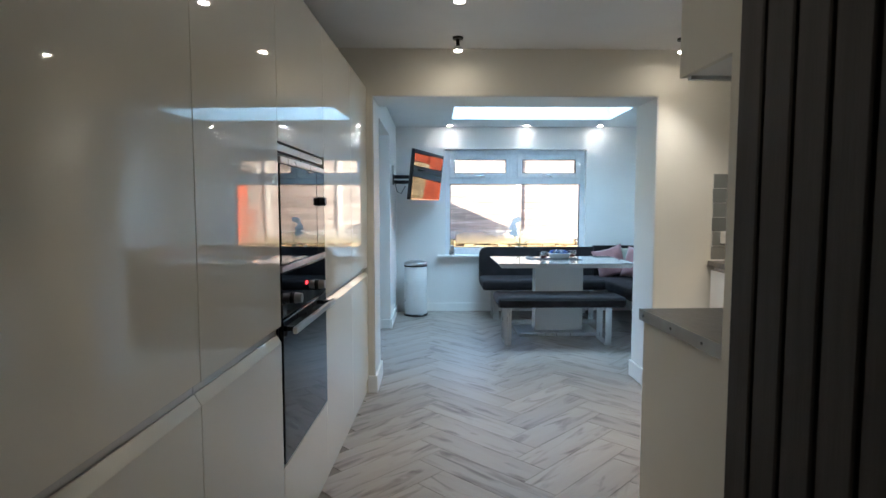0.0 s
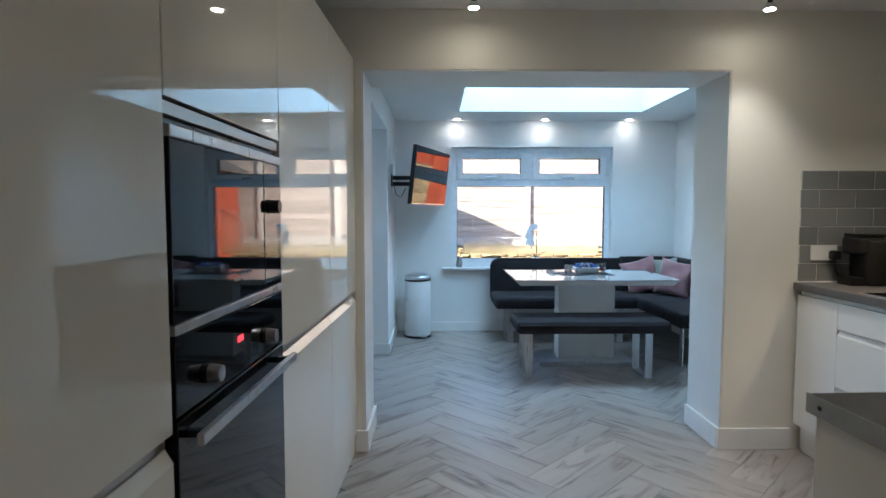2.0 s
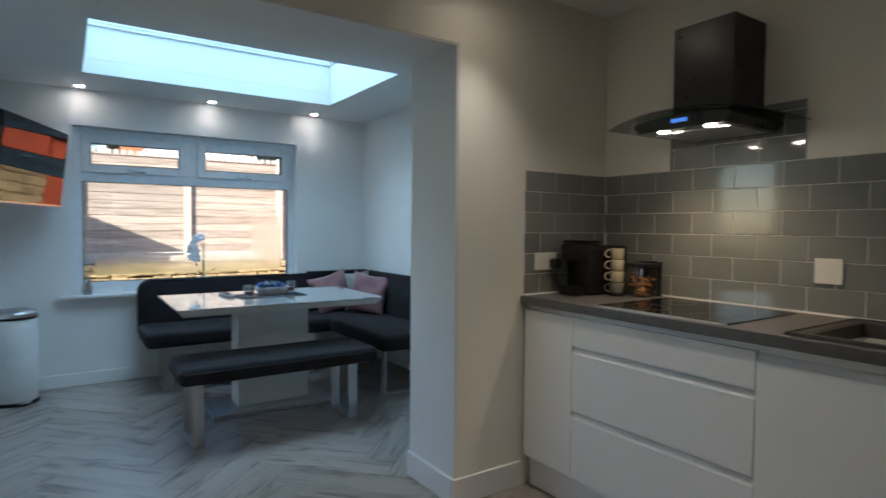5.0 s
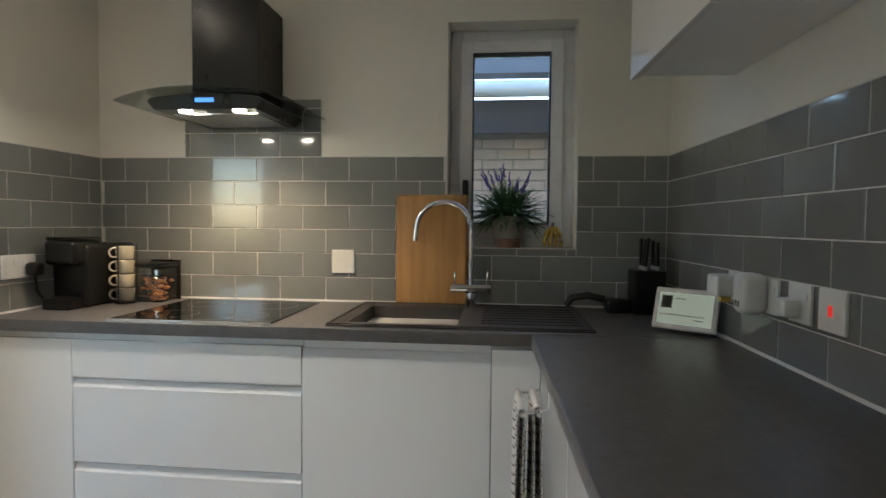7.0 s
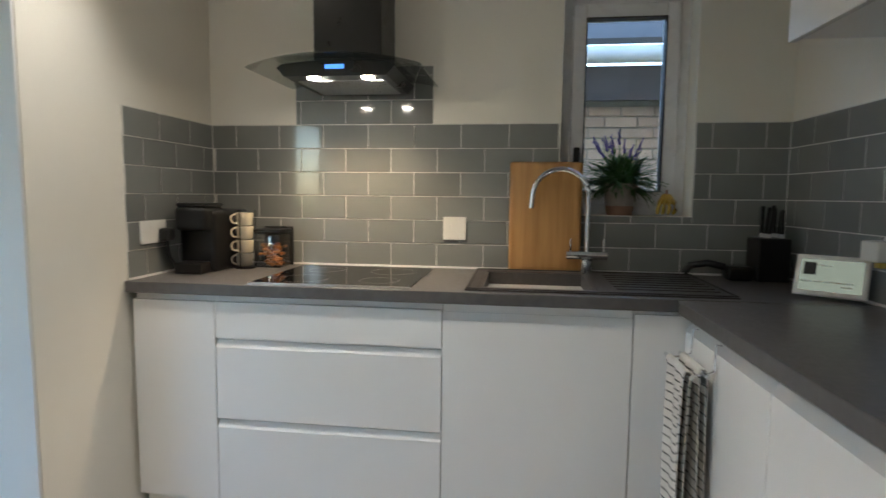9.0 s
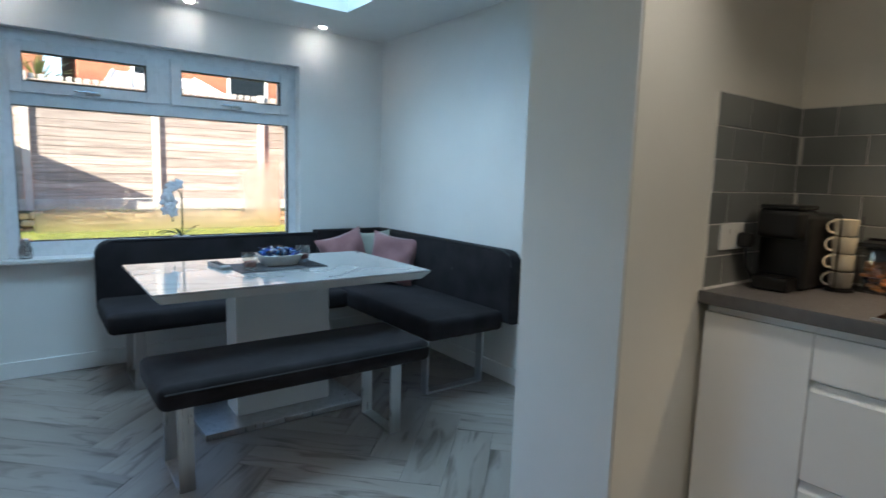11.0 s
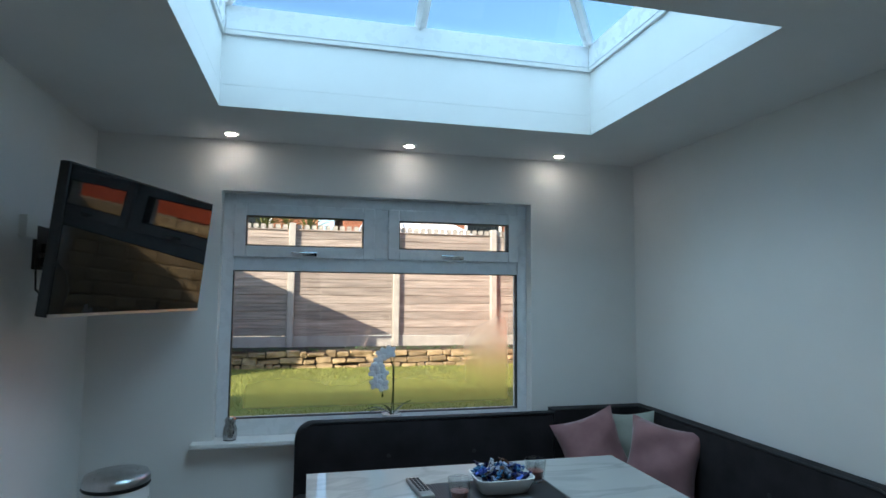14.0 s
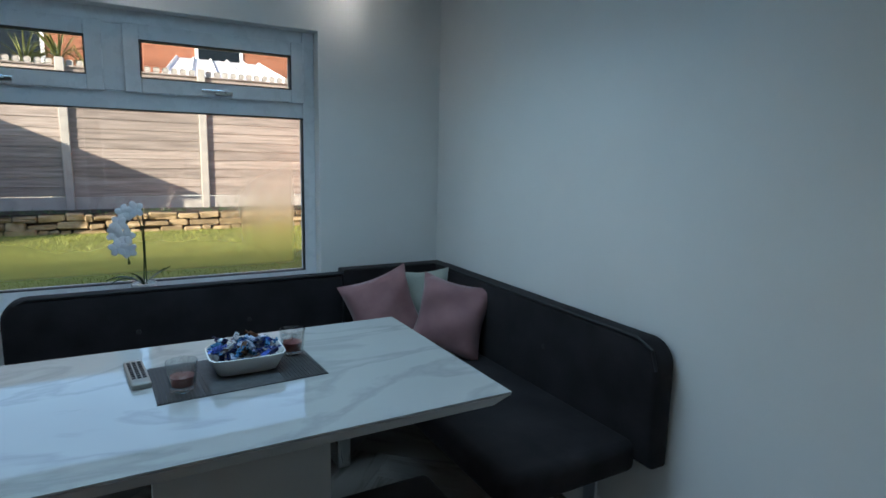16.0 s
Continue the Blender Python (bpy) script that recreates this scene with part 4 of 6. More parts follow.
def cushion(name, c, size, thick, rx, spin, rz, material, label):
    """A stuffed square cushion with pinched corners and creases."""
    n = 14
    bm = bmesh.new()
    rnd = random.Random(name + label + str(c[0]))
    ph = [rnd.uniform(0, 6) for _ in range(4)]
    sides = []
    for sgn in (1, -1):
        g = []
        for i in range(n + 1):
            row = []
            for j in range(n + 1):
                u, v = 2 * i / n - 1, 2 * j / n - 1
                pinch = 1 - 0.13 * (1 - abs(u) ** 2) * abs(v) ** 4 - 0.13 * (1 - abs(v) ** 2) * abs(u) ** 4
                h = (max(0, (1 - u ** 4)) * max(0, (1 - v ** 4))) ** 0.55
                cr = 0.16 * math.sin(3.2 * u + 2.4 * v + ph[0]) + 0.13 * math.sin(5.0 * v - 3 * u + ph[1])
                row.append(bm.verts.new((u * size / 2 * pinch, v * size / 2 * pinch, sgn * thick / 2 * h * (1 + cr))))
            g.append(row)
        sides.append(g)
        for i in range(n):
            for j in range(n):
                q = (g[i][j], g[i + 1][j], g[i + 1][j + 1], g[i][j + 1])
                bm.faces.new(q if sgn > 0 else tuple(reversed(q)))
    bmesh.ops.remove_doubles(bm, verts=bm.verts[:], dist=0.0008)
    bmesh.ops.transform(bm, matrix=pose(c[0], c[1], c[2], rx, 0, rz) @ Matrix.Rotation(math.radians(spin), 4, 'Z'), verts=bm.verts[:])
    return solid(name, bm, material, label, "cushion", "cushions on the corner bench")


cushion("cushion", (2.06, 6.84, 0.650), 0.38, 0.14, 76, 16, -6, M_PINK, "dusty pink velvet cushion leaning on the backrest")
cushion("cushion", (2.30, 6.56, 0.655), 0.38, 0.15, 74, -8, -48, M_PINK, "creased dusty pink velvet cushion tilted on a corner")
cushion("cushion", (2.30, 6.86, 0.690), 0.30, 0.09, 80, 6, -35, M_SAGE, "grey-green fabric cushion behind pink cushions")

# ---- lamps ----
def spot_lamp(x, y, z, watt, col, size, tilt=(0, 0), blend=0.7):
    d = bpy.data.lights.new("spot", 'SPOT')
    d.energy, d.color, d.spot_size, d.spot_blend, d.shadow_soft_size = watt, col, math.radians(size), blend, 0.025
    o = new("spot_light", d)
    o.matrix_world = pose(x, y, z, tilt[0], tilt[1], 0)
    return o


# fourth and fifth spotlights are unseen; the dim fifth is added to brighten the slats
for i, (x, y) in enumerate(((0.05, 3.70), (1.50, 3.70), (0.02, 2.83), (1.50, 2.83), (0.02, 1.09))):
    f = thing("ceiling_spotlight", (x, y, ZC), "black ceiling spotlight with a lit warm bulb", "ceiling light", "kitchen spotlights")
    part("mount", cyl(bmesh.new(), (x, y, ZC - 0.012), 0.034, 0.034, 0.012, 24), M_BLACKMET, f)
    part("stem", cyl(bmesh.new(), (x, y, ZC - 0.050), 0.012, 0.012, 0.038, 14), M_BLACKMET, f)
    part("cup", lathe(bmesh.new(), (x, y, ZC - 0.085), [(0.027, 0.0), (0.028, 0.012), (0.020, 0.030), (0.012, 0.036)], 24), M_CHROME, f, "chrome lamp cup")
    part("bulb", lathe(bmesh.new(), (x, y, ZC - 0.089), [(0.010, 0.0), (0.024, 0.001), (0.025, 0.004)], 24), M_LAMPGLOW, f, "lit bulb")
    spot_lamp(x, y, ZC - 0.092, SPOT_WATT * (0.28 if y < 2.0 else 1.0), SPOT_COL, 92, blend=1.0)
for x in (0.098, 1.043, 1.951):
    f = thing("ceiling_downlight", (x, 7.006, ZD), "small white recessed downlight, lit", "ceiling light", "dining downlights")
    part("bezel", lathe(bmesh.new(), (x, 7.006, ZD - 0.006), [(0.028, 0.0), (0.040, 0.001), (0.041, 0.006)], 24), M_TRIM, f)
    part("lens", cyl(bmesh.new(), (x, 7.006, ZD - 0.0075), 0.026, 0.026, 0.001, 24), M_LAMPCOOL, f, "lit lens")
    spot_lamp(x, 7.006, ZD - 0.012, DINING_WATT, DINING_COL, 84, blend=1.0)

# ---- cooker hood ----
HYC = 3.254
hood = thing("cooker_hood", (2.2, HYC, 1.695), "black chimney cooker hood with a curved glass canopy", "cooker hood")
part("chimney", box(2.195, HYC - 0.134, 1.736, XK - 0.009, HYC + 0.134, 2.130, bevel=0.003), M_BLACKMET, hood)
prof = []
for i in range(17):
    f = i / 16 * 2 - 1
    prof.append((f * 0.318, -0.034 * abs(f) ** 2.2))
bm = bmesh.new()
rows = []
for q, z in prof:
    depth = 0.485 - 0.045 * (abs(q) / 0.318) ** 2.0
    rows.append((Vector((XK - 0.010, HYC + q, 1.736 + z)), Vector((XK - depth, HYC + q, 1.733 + z))))
lo = [[bm.verts.new(v) for v in r] for r in rows]
hi = [[bm.verts.new(v + Vector((0, 0, 0.006))) for v in r] for r in rows]
for a, b in ((lo, False), (hi, True)):
    for r0, r1 in zip(a, a[1:]):
        bm.faces.new((r0[0], r0[1], r1[1], r1[0]))
for k in (0, 1):
    for i in range(16):
        bm.faces.new((lo[i][k], lo[i + 1][k], hi[i + 1][k], hi[i][k]))
for i in (0, 16):
    bm.faces.new((lo[i][0], lo[i][1], hi[i][1], hi[i][0]))
part("canopy", bm, M_HOODGLASS, hood, "curved smoked glass canopy")
bm = bmesh.new()
pts = [(-0.218, 1.706), (-0.190, 1.674), (0.190, 1.674), (0.218, 1.706), (0.20, 1.7185), (0.10, 1.7275), (0, 1.730), (-0.10, 1.7275), (-0.20, 1.7185)]
prism(bm, pts, (0, 1, 0), (0, 0, 1), (0.388, 0, 0), (2.04, HYC, 0))
part("body", bm, M_BLACKMET, hood)
part("filter", box(2.12, HYC - 0.165, 1.670, 2.40, HYC + 0.165, 1.674), M_STEEL, hood, "steel mesh filter")
part("display", box(2.0375, HYC - 0.035, 1.699, 2.0402, HYC + 0.035, 1.714), M_BLUELED, hood, "blue lit control display")
for dy in (-0.115, 0.088):
    part("lamp", cyl(bmesh.new(), (2.072, HYC + dy, 1.670), 0.022, 0.022, 0.004, 20), M_LAMPGLOW, hood, "lit hood lamp")
    spot_lamp(2.12, HYC + dy, 1.662, HOOD_WATT, HOOD_COL, 120, (0, -6), 0.9)

# ---- hob, sink, tap ----
hob = thing("hob", (2.12, 3.22, ZT), "black glass induction hob set in the worktop", "hob")
part("glass", box(1.868, 2.942, ZT, 2.375, 3.512, ZT + 0.005, bevel=0.002), M_BLACKGLASS, hob)
for cx, cy, r in ((2.0, 3.08, 0.07), (2.0, 3.36, 0.09), (2.24, 3.08, 0.09), (2.24, 3.36, 0.07)):
    bm = bmesh.new()
    tube(bm, arc((cx, cy, ZT + 0.0048), r, 0, 358, (1, 0, 0), (0, 1, 0), 40), 0.0006, 4)
    part("zone_ring", bm, M_STRIP, hob, "thin printed cooking zone ring")
part("trim", box(1.866, 2.940, ZT, 1.872, 3.514, ZT + 0.0062, bevel=0.001), M_STEEL, hob)

sink = thing("sink", (2.13, 2.4, ZT), "dark grey composite sink with a drainer", "sink")
bm = bmesh.new()
bx(bm, 1.872, SKY1 - 0.0, ZT, 2.392, SKY1 + 0.045, ZT + 0.006, 0.003)
bx(bm, 1.872, 1.90, ZT, 2.392, SKY0, ZT + 0.005, 0.003)
bx(bm, 1.872, SKY0, ZT, SKX0, SKY1, ZT + 0.006, 0.003)
bx(bm, SKX1, SKY0, ZT, 2.392, SKY1, ZT + 0.006, 0.003)
part("rim", bm, M_SINK, sink)
bm = bmesh.new()
bx(bm, SKX0, SKY0, ZT - 0.19, SKX0 + 0.012, SKY1, ZT + 0.004)
bx(bm, SKX1 - 0.012, SKY0, ZT - 0.19, SKX1, SKY1, ZT + 0.004)
bx(bm, SKX0 + 0.012, SKY0, ZT - 0.19, SKX1 - 0.012, SKY0 + 0.012, ZT + 0.004)
bx(bm, SKX0 + 0.012, SKY1 - 0.012, ZT - 0.19, SKX1 - 0.012, SKY1, ZT + 0.004)
bx(bm, SKX0 + 0.012, SKY0 + 0.012, ZT - 0.19, SKX1 - 0.012, SKY1 - 0.012, ZT - 0.178)
part("bowl", bm, M_SINK, sink)
part("waste", cyl(bmesh.new(), (2.13, 2.52, ZT - 0.178), 0.045, 0.045, 0.004, 24), M_CHROME, sink, "chrome waste")
for k in range(7):
    part("drainer_rib", box(1.96 + 0.055 * k, 1.93, ZT + 0.005, 1.97 + 0.055 * k, 2.26, ZT + 0.009, bevel=0.003), M_SINK, sink)
bm = ring(bmesh.new(), 1.876, 1.904, 2.388, SKY1 + 0.041, ZT + 0.006, ZT + 0.0105, 0.008, 0.002)
part("raised_edge", bm, M_SINK, sink)

tap = thing("tap", (2.352, 2.315, ZT), "chrome swan-neck kitchen tap with two levers", "tap")
part("base", cyl(bmesh.new(), (2.352, 2.315, ZT + 0.005), 0.026, 0.024, 0.055, 24), M_CHROME, tap)
pts = [(2.352, 2.315, ZT + 0.05), (2.352, 2.315, 1.18), (2.352, 2.315, 1.245)] + arc((2.345, 2.425, 1.25), 0.110, 180, 8, (0, 1, 0), (0, 0, 1), 14)[1:] + [(2.345, 2.537, 1.235), (2.345, 2.540, 1.205)]
part("spout", tube(bmesh.new(), pts, 0.0115, 14), M_CHROME, tap)
part("body", cyl(bmesh.new(), (2.352, 2.235, 1.018), 0.018, 0.018, 0.16, 20, 'y'), M_CHROME, tap)
part("lever", box(2.346, 2.375, 1.02, 2.354, 2.383, 1.085, bevel=0.003), M_CHROME, tap)
part("lever", box(2.346, 2.245, 1.02, 2.354, 2.253, 1.085, bevel=0.003), M_CHROME, tap)

bm = box(2.395, 2.335, ZT + 0.001, 2.413, 2.628, ZT + 0.452, bevel=0.012, seg=3)
board = solid("chopping_board", bm, M_BAMBOO, "bamboo chopping board leaning on the tiles", "chopping board")
bm = yz_ring(bmesh.new(), 2.352, 2.611, ZT + 0.020, ZT + 0.432, 0.005, 2.3945, 2.397, 0)
groove = part("juice_groove", bm, M_BAMBOO, board)


# ---- sockets and small things on the worktop ----
def socket(c, n, w, h, toggles, label, name="wall_socket"):
    """A white plate on a wall: n is the wall's outward direction."""
    c, n = Vector(c), Vector(n)
    s = Vector((0, 0, 1)).cross(n)
    t = thing(name, c, label, "socket" if "socket" in label else "switch", "wall plates")

    def slab(p, q, z0, z1, d0, d1, bev):
        a, b = c + s * p + n * d0 + Vector((0, 0, z0)), c + s * q + n * d1 + Vector((0, 0, z1))
        return box(min(a.x, b.x), min(a.y, b.y), a.z, max(a.x, b.x), max(a.y, b.y), b.z, bevel=bev)
    part("plate", slab(-w / 2, w / 2, -h / 2, h / 2, 0.0, 0.009, 0.003), M_PLASTIC, t)
    for p, red in toggles:
        part("rocker", slab(p - 0.006, p + 0.006, 0.008 if not red else -0.012, 0.026 if not red else 0.012, 0.009, 0.013, 0.002), M_RED if red else M_PLASTIC, t, "red rocker switch" if red else "")
    return t, slab


TF = 0.008
socket((1.99, YK - TF, 1.105), (0, -1, 0), 0.146, 0.086, [(-0.02, False), (0.02, False)], "white double wall socket on grey tiles")
plug = thing("plug", (2.03, YK - TF - 0.012, 1.09), "black mains plug with a cable", "plug")
part("body", box(2.008, YK - 0.062, 1.068, 2.058, YK - TF - 0.010, 1.118, bevel=0.012), M_BLACK, plug)
part("cable", tube(bmesh.new(), [(2.033, YK - 0.04, 1.07), (2.035, YK - 0.045, 1.01), (2.06, YK - 0.06, 0.962), (2.12, YK - 0.07, 0.948), (2.16, YK - 0.08, 0.948)], 0.005, 8), M_BLACK, plug)
t1, sl = socket((XK - TF, 2.858, 1.112), (-1, 0, 0), 0.098, 0.098, [], "white blank double switch plate on grey tiles", "switch_plate")
part("rocker", sl(-0.022, -0.012, 0.0, 0.018, 0.009, 0.013, 0.002), M_PLASTIC, t1)
part("rocker", sl(0.006, 0.016, -0.03, -0.012, 0.009, 0.013, 0.002), M_PLASTIC, t1)
for sx, red in ((1.79, False), (1.60, False), (1.462, False), (1.342, True)):
    socket((sx, YR + TF, 1.100), (0, 1, 0), 0.092, 0.09, [(0.0 if red else 0.03, red)], "white cooker switch with a red rocker" if red else "white wall socket on grey tiles", "cooker_switch" if red else "wall_socket")
pl = thing("plug_adapter", (1.80, YR + 0.02, 1.11), "white plug adapter in the wall socket", "plug")
part("body", box(1.765, YR + 0.018, 1.075, 1.845, YR + 0.075, 1.135, bevel=0.008), M_PLASTIC, pl)
part("indicator", box(1.775, YR + 0.03, 1.058, 1.80, YR + 0.06, 1.0745, bevel=0.003), M_YELLOW, pl, "yellow-green tab")
pl = thing("air_freshener", (1.615, YR + 0.02, 1.1), "white plug-in air freshener on the wall socket", "air freshener")
part("shell", box(1.585, YR + 0.018, 1.05, 1.655, YR + 0.085, 1.155, bevel=0.022, seg=4), M_PLASTIC, pl)
for k in range(3):
    part("slot", box(1.605 + k * 0.014, YR + 0.0845, 1.07, 1.611 + k * 0.014, YR + 0.0862, 1.085), M_BLACK, pl)
pl = thing("plug", (1.46, YR + 0.02, 1.1), "white mains plug in the wall socket", "plug")
part("body", box(1.44, YR + 0.018, 1.068, 1.488, YR + 0.06, 1.112, bevel=0.012), M_PLASTIC, pl)

cm = thing("coffee_machine", (2.2, 3.848, ZT), "black pod coffee machine on the worktop", "coffee machine")
part("body", box(2.10, 3.763, ZT + 0.001, 2.39, 3.913, ZT + 0.245, bevel=0.02, seg=3), M_BLACK, cm)
part("head", box(2.05, 3.773, ZT + 0.165, 2.20, 3.903, ZT + 0.258, bevel=0.018, seg=3), M_BLACK, cm)
part("drip_tray", box(2.03, 3.783, ZT + 0.001, 2.11, 3.893, ZT + 0.045, bevel=0.006), M_BLACKMET, cm)
part("lever", box(2.06, 3.778, ZT + 0.258, 2.20, 3.898, ZT + 0.272, bevel=0.006), M_BLACKMET, cm)
rack = thing("mug_stand", (2.25, 3.710, ZT), "black wire stand holding stacked mugs", "mug stand")
part("base", cyl(bmesh.new(), (2.25, 3.715, ZT + 0.001), 0.042, 0.042, 0.008, 24), M_BLACKMET, rack)
for a in (60, 180, 300):
    part("rod", cyl(bmesh.new(), (2.25 + 0.043 * math.cos(math.radians(a)), 3.715 + 0.043 * math.sin(math.radians(a)), ZT + 0.008), 0.002, 0.002, 0.235, 8), M_BLACKMET, rack)
for k, mm in enumerate((M_CERAMICDK, M_CERAMIC, M_CERAMIC, M_CERAMIC)):
    z = ZT + 0.010 + 0.056 * k
    mug = thing("espresso_mug", (2.25, 3.715, z), "small cream espresso mug in a stack" if mm is M_CERAMIC else "small grey espresso mug at the bottom of a stack", "mug", "stacked mugs")
    part("cup", lathe(bmesh.new(), (2.25, 3.715, z), [(0.026, 0), (0.031, 0.004), (0.036, 0.053), (0.033, 0.054), (0.029, 0.010)], 24), mm, mug)
    part("handle", tube(bmesh.new(), arc((2.222, 3.740, z + 0.029), 0.019, 0, 360, (-0.7, 0.7, 0), (0, 0, 1), 16), 0.0038, 6), mm, mug)
jar = thing("storage_jar", (2.32, 3.630, ZT), "clear jar of wrapped coffee capsules with a dark lid", "jar")
g = part("glass", box(2.27, 3.570, ZT + 0.001, 2.39, 3.690, ZT + 0.145, bevel=0.012, seg=3), M_WATER, jar)
g.visible_shadow = False
part("lid", box(2.268, 3.568, ZT + 0.146, 2.392, 3.692, ZT + 0.162, bevel=0.005), M_BLACKMET, jar)
part("rear_frame", box(2.392, 3.565, ZT + 0.001, 2.398, 3.695, ZT + 0.17), M_BLACKMET, jar)
bm = bmesh.new()
for k in range(60):
    c = (random.uniform(2.288, 2.372), random.uniform(3.588, 3.672), ZT + 0.012 + random.random() * 0.085)
    r = bmesh.ops.create_icosphere(bm, subdivisions=1, radius=random.uniform(0.010, 0.015))
    bmesh.ops.transform(bm, matrix=Matrix.Translation(c) @ Matrix.Diagonal((1, 1, 0.7, 1)), verts=r["verts"])
solid("coffee_capsules", bm, M_GRANOLA, "brown foil coffee capsules filling a jar", "capsules", kind="stuff")

kb = thing("knife_block", (2.33, 1.64, ZT), "black knife block with black handled knives", "knife block")
part("block", box(2.27, 1.585, ZT + 0.001, 2.39, 1.70, ZT + 0.165, bevel=0.008), M_BLACK, kb)
for k in range(6):
    kx, ky = 2.295 + 0.035 * (k % 3), 1.612 + 0.045 * (k // 3)
    hgt = random.uniform(0.08, 0.13)
    kn = part("knife", cyl(bmesh.new(), (kx, ky, ZT + 0.165), 0.007, 0.007, 0.014, 10), M_STEEL, kb)
    bm = box(kx - 0.008, ky - 0.006, ZT + 0.179, kx + 0.008, ky + 0.006, ZT + 0.179 + hgt, bevel=0.004)
    bmesh.ops.rotate(bm, verts=bm.verts[:], cent=(kx, ky, ZT + 0.179), matrix=Matrix.Rotation(random.uniform(-0.12, 0.12), 3, 'X'))
    part("knife_handle", bm, M_BLACK, kn)
st = thing("sharpener", (2.33, 1.78, ZT), "black knife sharpener lying on the worktop", "sharpener")
part("body", box(2.28, 1.705, ZT + 0.001, 2.35, 1.80, ZT + 0.055, bevel=0.012, seg=3), M_BLACK, st)
part("grip", tube(bmesh.new(), [(2.315, 1.80, ZT + 0.05), (2.33, 1.86, ZT + 0.062), (2.34, 1.92, ZT + 0.05), (2.345, 1.94, ZT + 0.018)], 0.014, 10), M_BLACK, st)

disp = thing("smart_display", (1.92, 1.62, ZT), "white framed smart display with a lit screen", "display")
MD = pose(1.915, 1.628, ZT + 0.0745, 72, 0, -128)


def tilted(bm, m):
    bmesh.ops.transform(bm, matrix=m, verts=bm.verts[:])
    return bm


part("bezel", tilted(box(-0.098, -0.066, -0.008, 0.098, 0.066, 0.004, bevel=0.006, seg=3), MD), M_PLASTIC, disp)
scr = part("screen", tilted(box(-0.083, -0.050, 0.0042, 0.083, 0.050, 0.0055), MD), M_SCREEN, disp, "lit pale green screen")
part("picture", tilted(box(-0.074, 0.0, 0.0056, -0.040, 0.040, 0.0064), MD), M_BLACK, scr)
for k, (x0, x1, y) in enumerate(((-0.03, 0.0, 0.03), (-0.075, 0.06, -0.022), (0.03, 0.06, -0.034))):
    part("text_bar", tilted(box(x0, y, 0.0056, x1, y + 0.003, 0.0063), MD), M_PLASTIC, scr)
bm = bmesh.new()
prism(bm, [(-0.045, -0.006), (0.05, -0.006), (-0.055, -0.085)], (0, 1, 0), (0, 0, 1), (0.15, 0, 0), (-0.075, 0, 0))
part("speaker_base", tilted(bm, MD), M_CLOTH, disp, "grey fabric speaker base")

# window sill of the kitchen: plant, bananas ornament
PX, PY = 2.500, 2.170
pot = thing("potted_lavender", (PX, PY, KZ0), "potted lavender in a two-tone stone pot on the sill", "plant")
part("pot", lathe(bmesh.new(), (PX, PY, KZ0 + 0.001), [(0.050, 0.0), (0.060, 0.05), (0.070, 0.130), (0.064, 0.131), (0.061, 0.118)], 28), M_POT, pot)
part("band", lathe(bmesh.new(), (PX, PY, KZ0 + 0.0005), [(0.0515, 0.0), (0.0595, 0.038), (0.0575, 0.039)], 28), M_POTBAND, pot)
bm, bf = bmesh.new(), bmesh.new()
for k in range(480):
    a, e = random.uniform(0, 6.283), random.uniform(-0.05, 1.45)
    way = Vector((math.cos(a) * math.cos(e), math.sin(a) * math.cos(e), math.sin(e)))
    way.x *= 0.15 if way.x > 0 else 0.6
    blade(bm, (PX + random.uniform(-0.03, 0.03), PY + random.uniform(-0.035, 0.035), KZ0 + 0.118), way, random.uniform(0.09, 0.18), 0.016, random.uniform(0.3, 1.8), 4)
for k in range(16):
    a = random.uniform(0, 6.283)
    way = Vector((math.cos(a) * 0.28, math.sin(a) * 0.62, 1)).normalized()
    L = random.uniform(0.12, 0.19)
    root = Vector((PX, PY, KZ0 + 0.12))
    tube(bm, [root, root + way * L * 0.5, root + way * L], 0.0015, 4)
    for j in range(7):
        r = bmesh.ops.create_icosphere(bf, subdivisions=1, radius=0.0065 * (1 - j * 0.07))
        bmesh.ops.translate(bf, verts=r["verts"], vec=root + way * (L + j * 0.0085) + Vector((random.uniform(-.003, .003), random.uniform(-.003, .003), 0)))
part("foliage", bm, M_LEAF, pot, smooth=False)
tagged(part("flowers", bf, M_PURPLE, pot, smooth=False), "purple flower spikes", kind="stuff")
bn = thing("ceramic_bananas", (2.49, 1.985, KZ0), "small yellow ceramic bananas ornament on the sill", "ornament")
for k in range(4):
    o = -0.028 + 0.019 * k
    part("fruit", tube(bmesh.new(), [(2.49, 1.985 + o * 0.3, KZ0 + 0.085), (2.475, 1.985 + o, KZ0 + 0.055), (2.475, 1.985 + o * 1.2, KZ0 + 0.025), (2.49, 1.985 + o * 1.1, KZ0 + 0.011)], 0.011, 8, 0.7), M_YELLOW, bn)
part("stalk", cyl(bmesh.new(), (2.49, 1.985, KZ0 + 0.078), 0.009, 0.005, 0.03, 10), M_POTBAND, bn)

# tea towel on a two-bar rack hooked over the peninsula door
rail = thing("towel_rail", (1.72, 2.14, 0.8), "steel wire towel rack hooked over the cabinet door", "towel rail")
for hx in (1.58, 1.76):
    part("hook", tube(bmesh.new(), [(hx, 2.080, 0.868), (hx, 2.096, 0.872), (hx, 2.098, 0.800), (hx, 2.122, 0.790), (hx, 2.163, 0.786)], 0.003, 6), M_CHROME, rail)
for by, bz in ((2.122, 0.792), (2.163, 0.788)):
    part("bar", tube(bmesh.new(), [(1.555, by, bz), (1.785, by, bz)], 0.0065, 10), M_CHROME, rail)
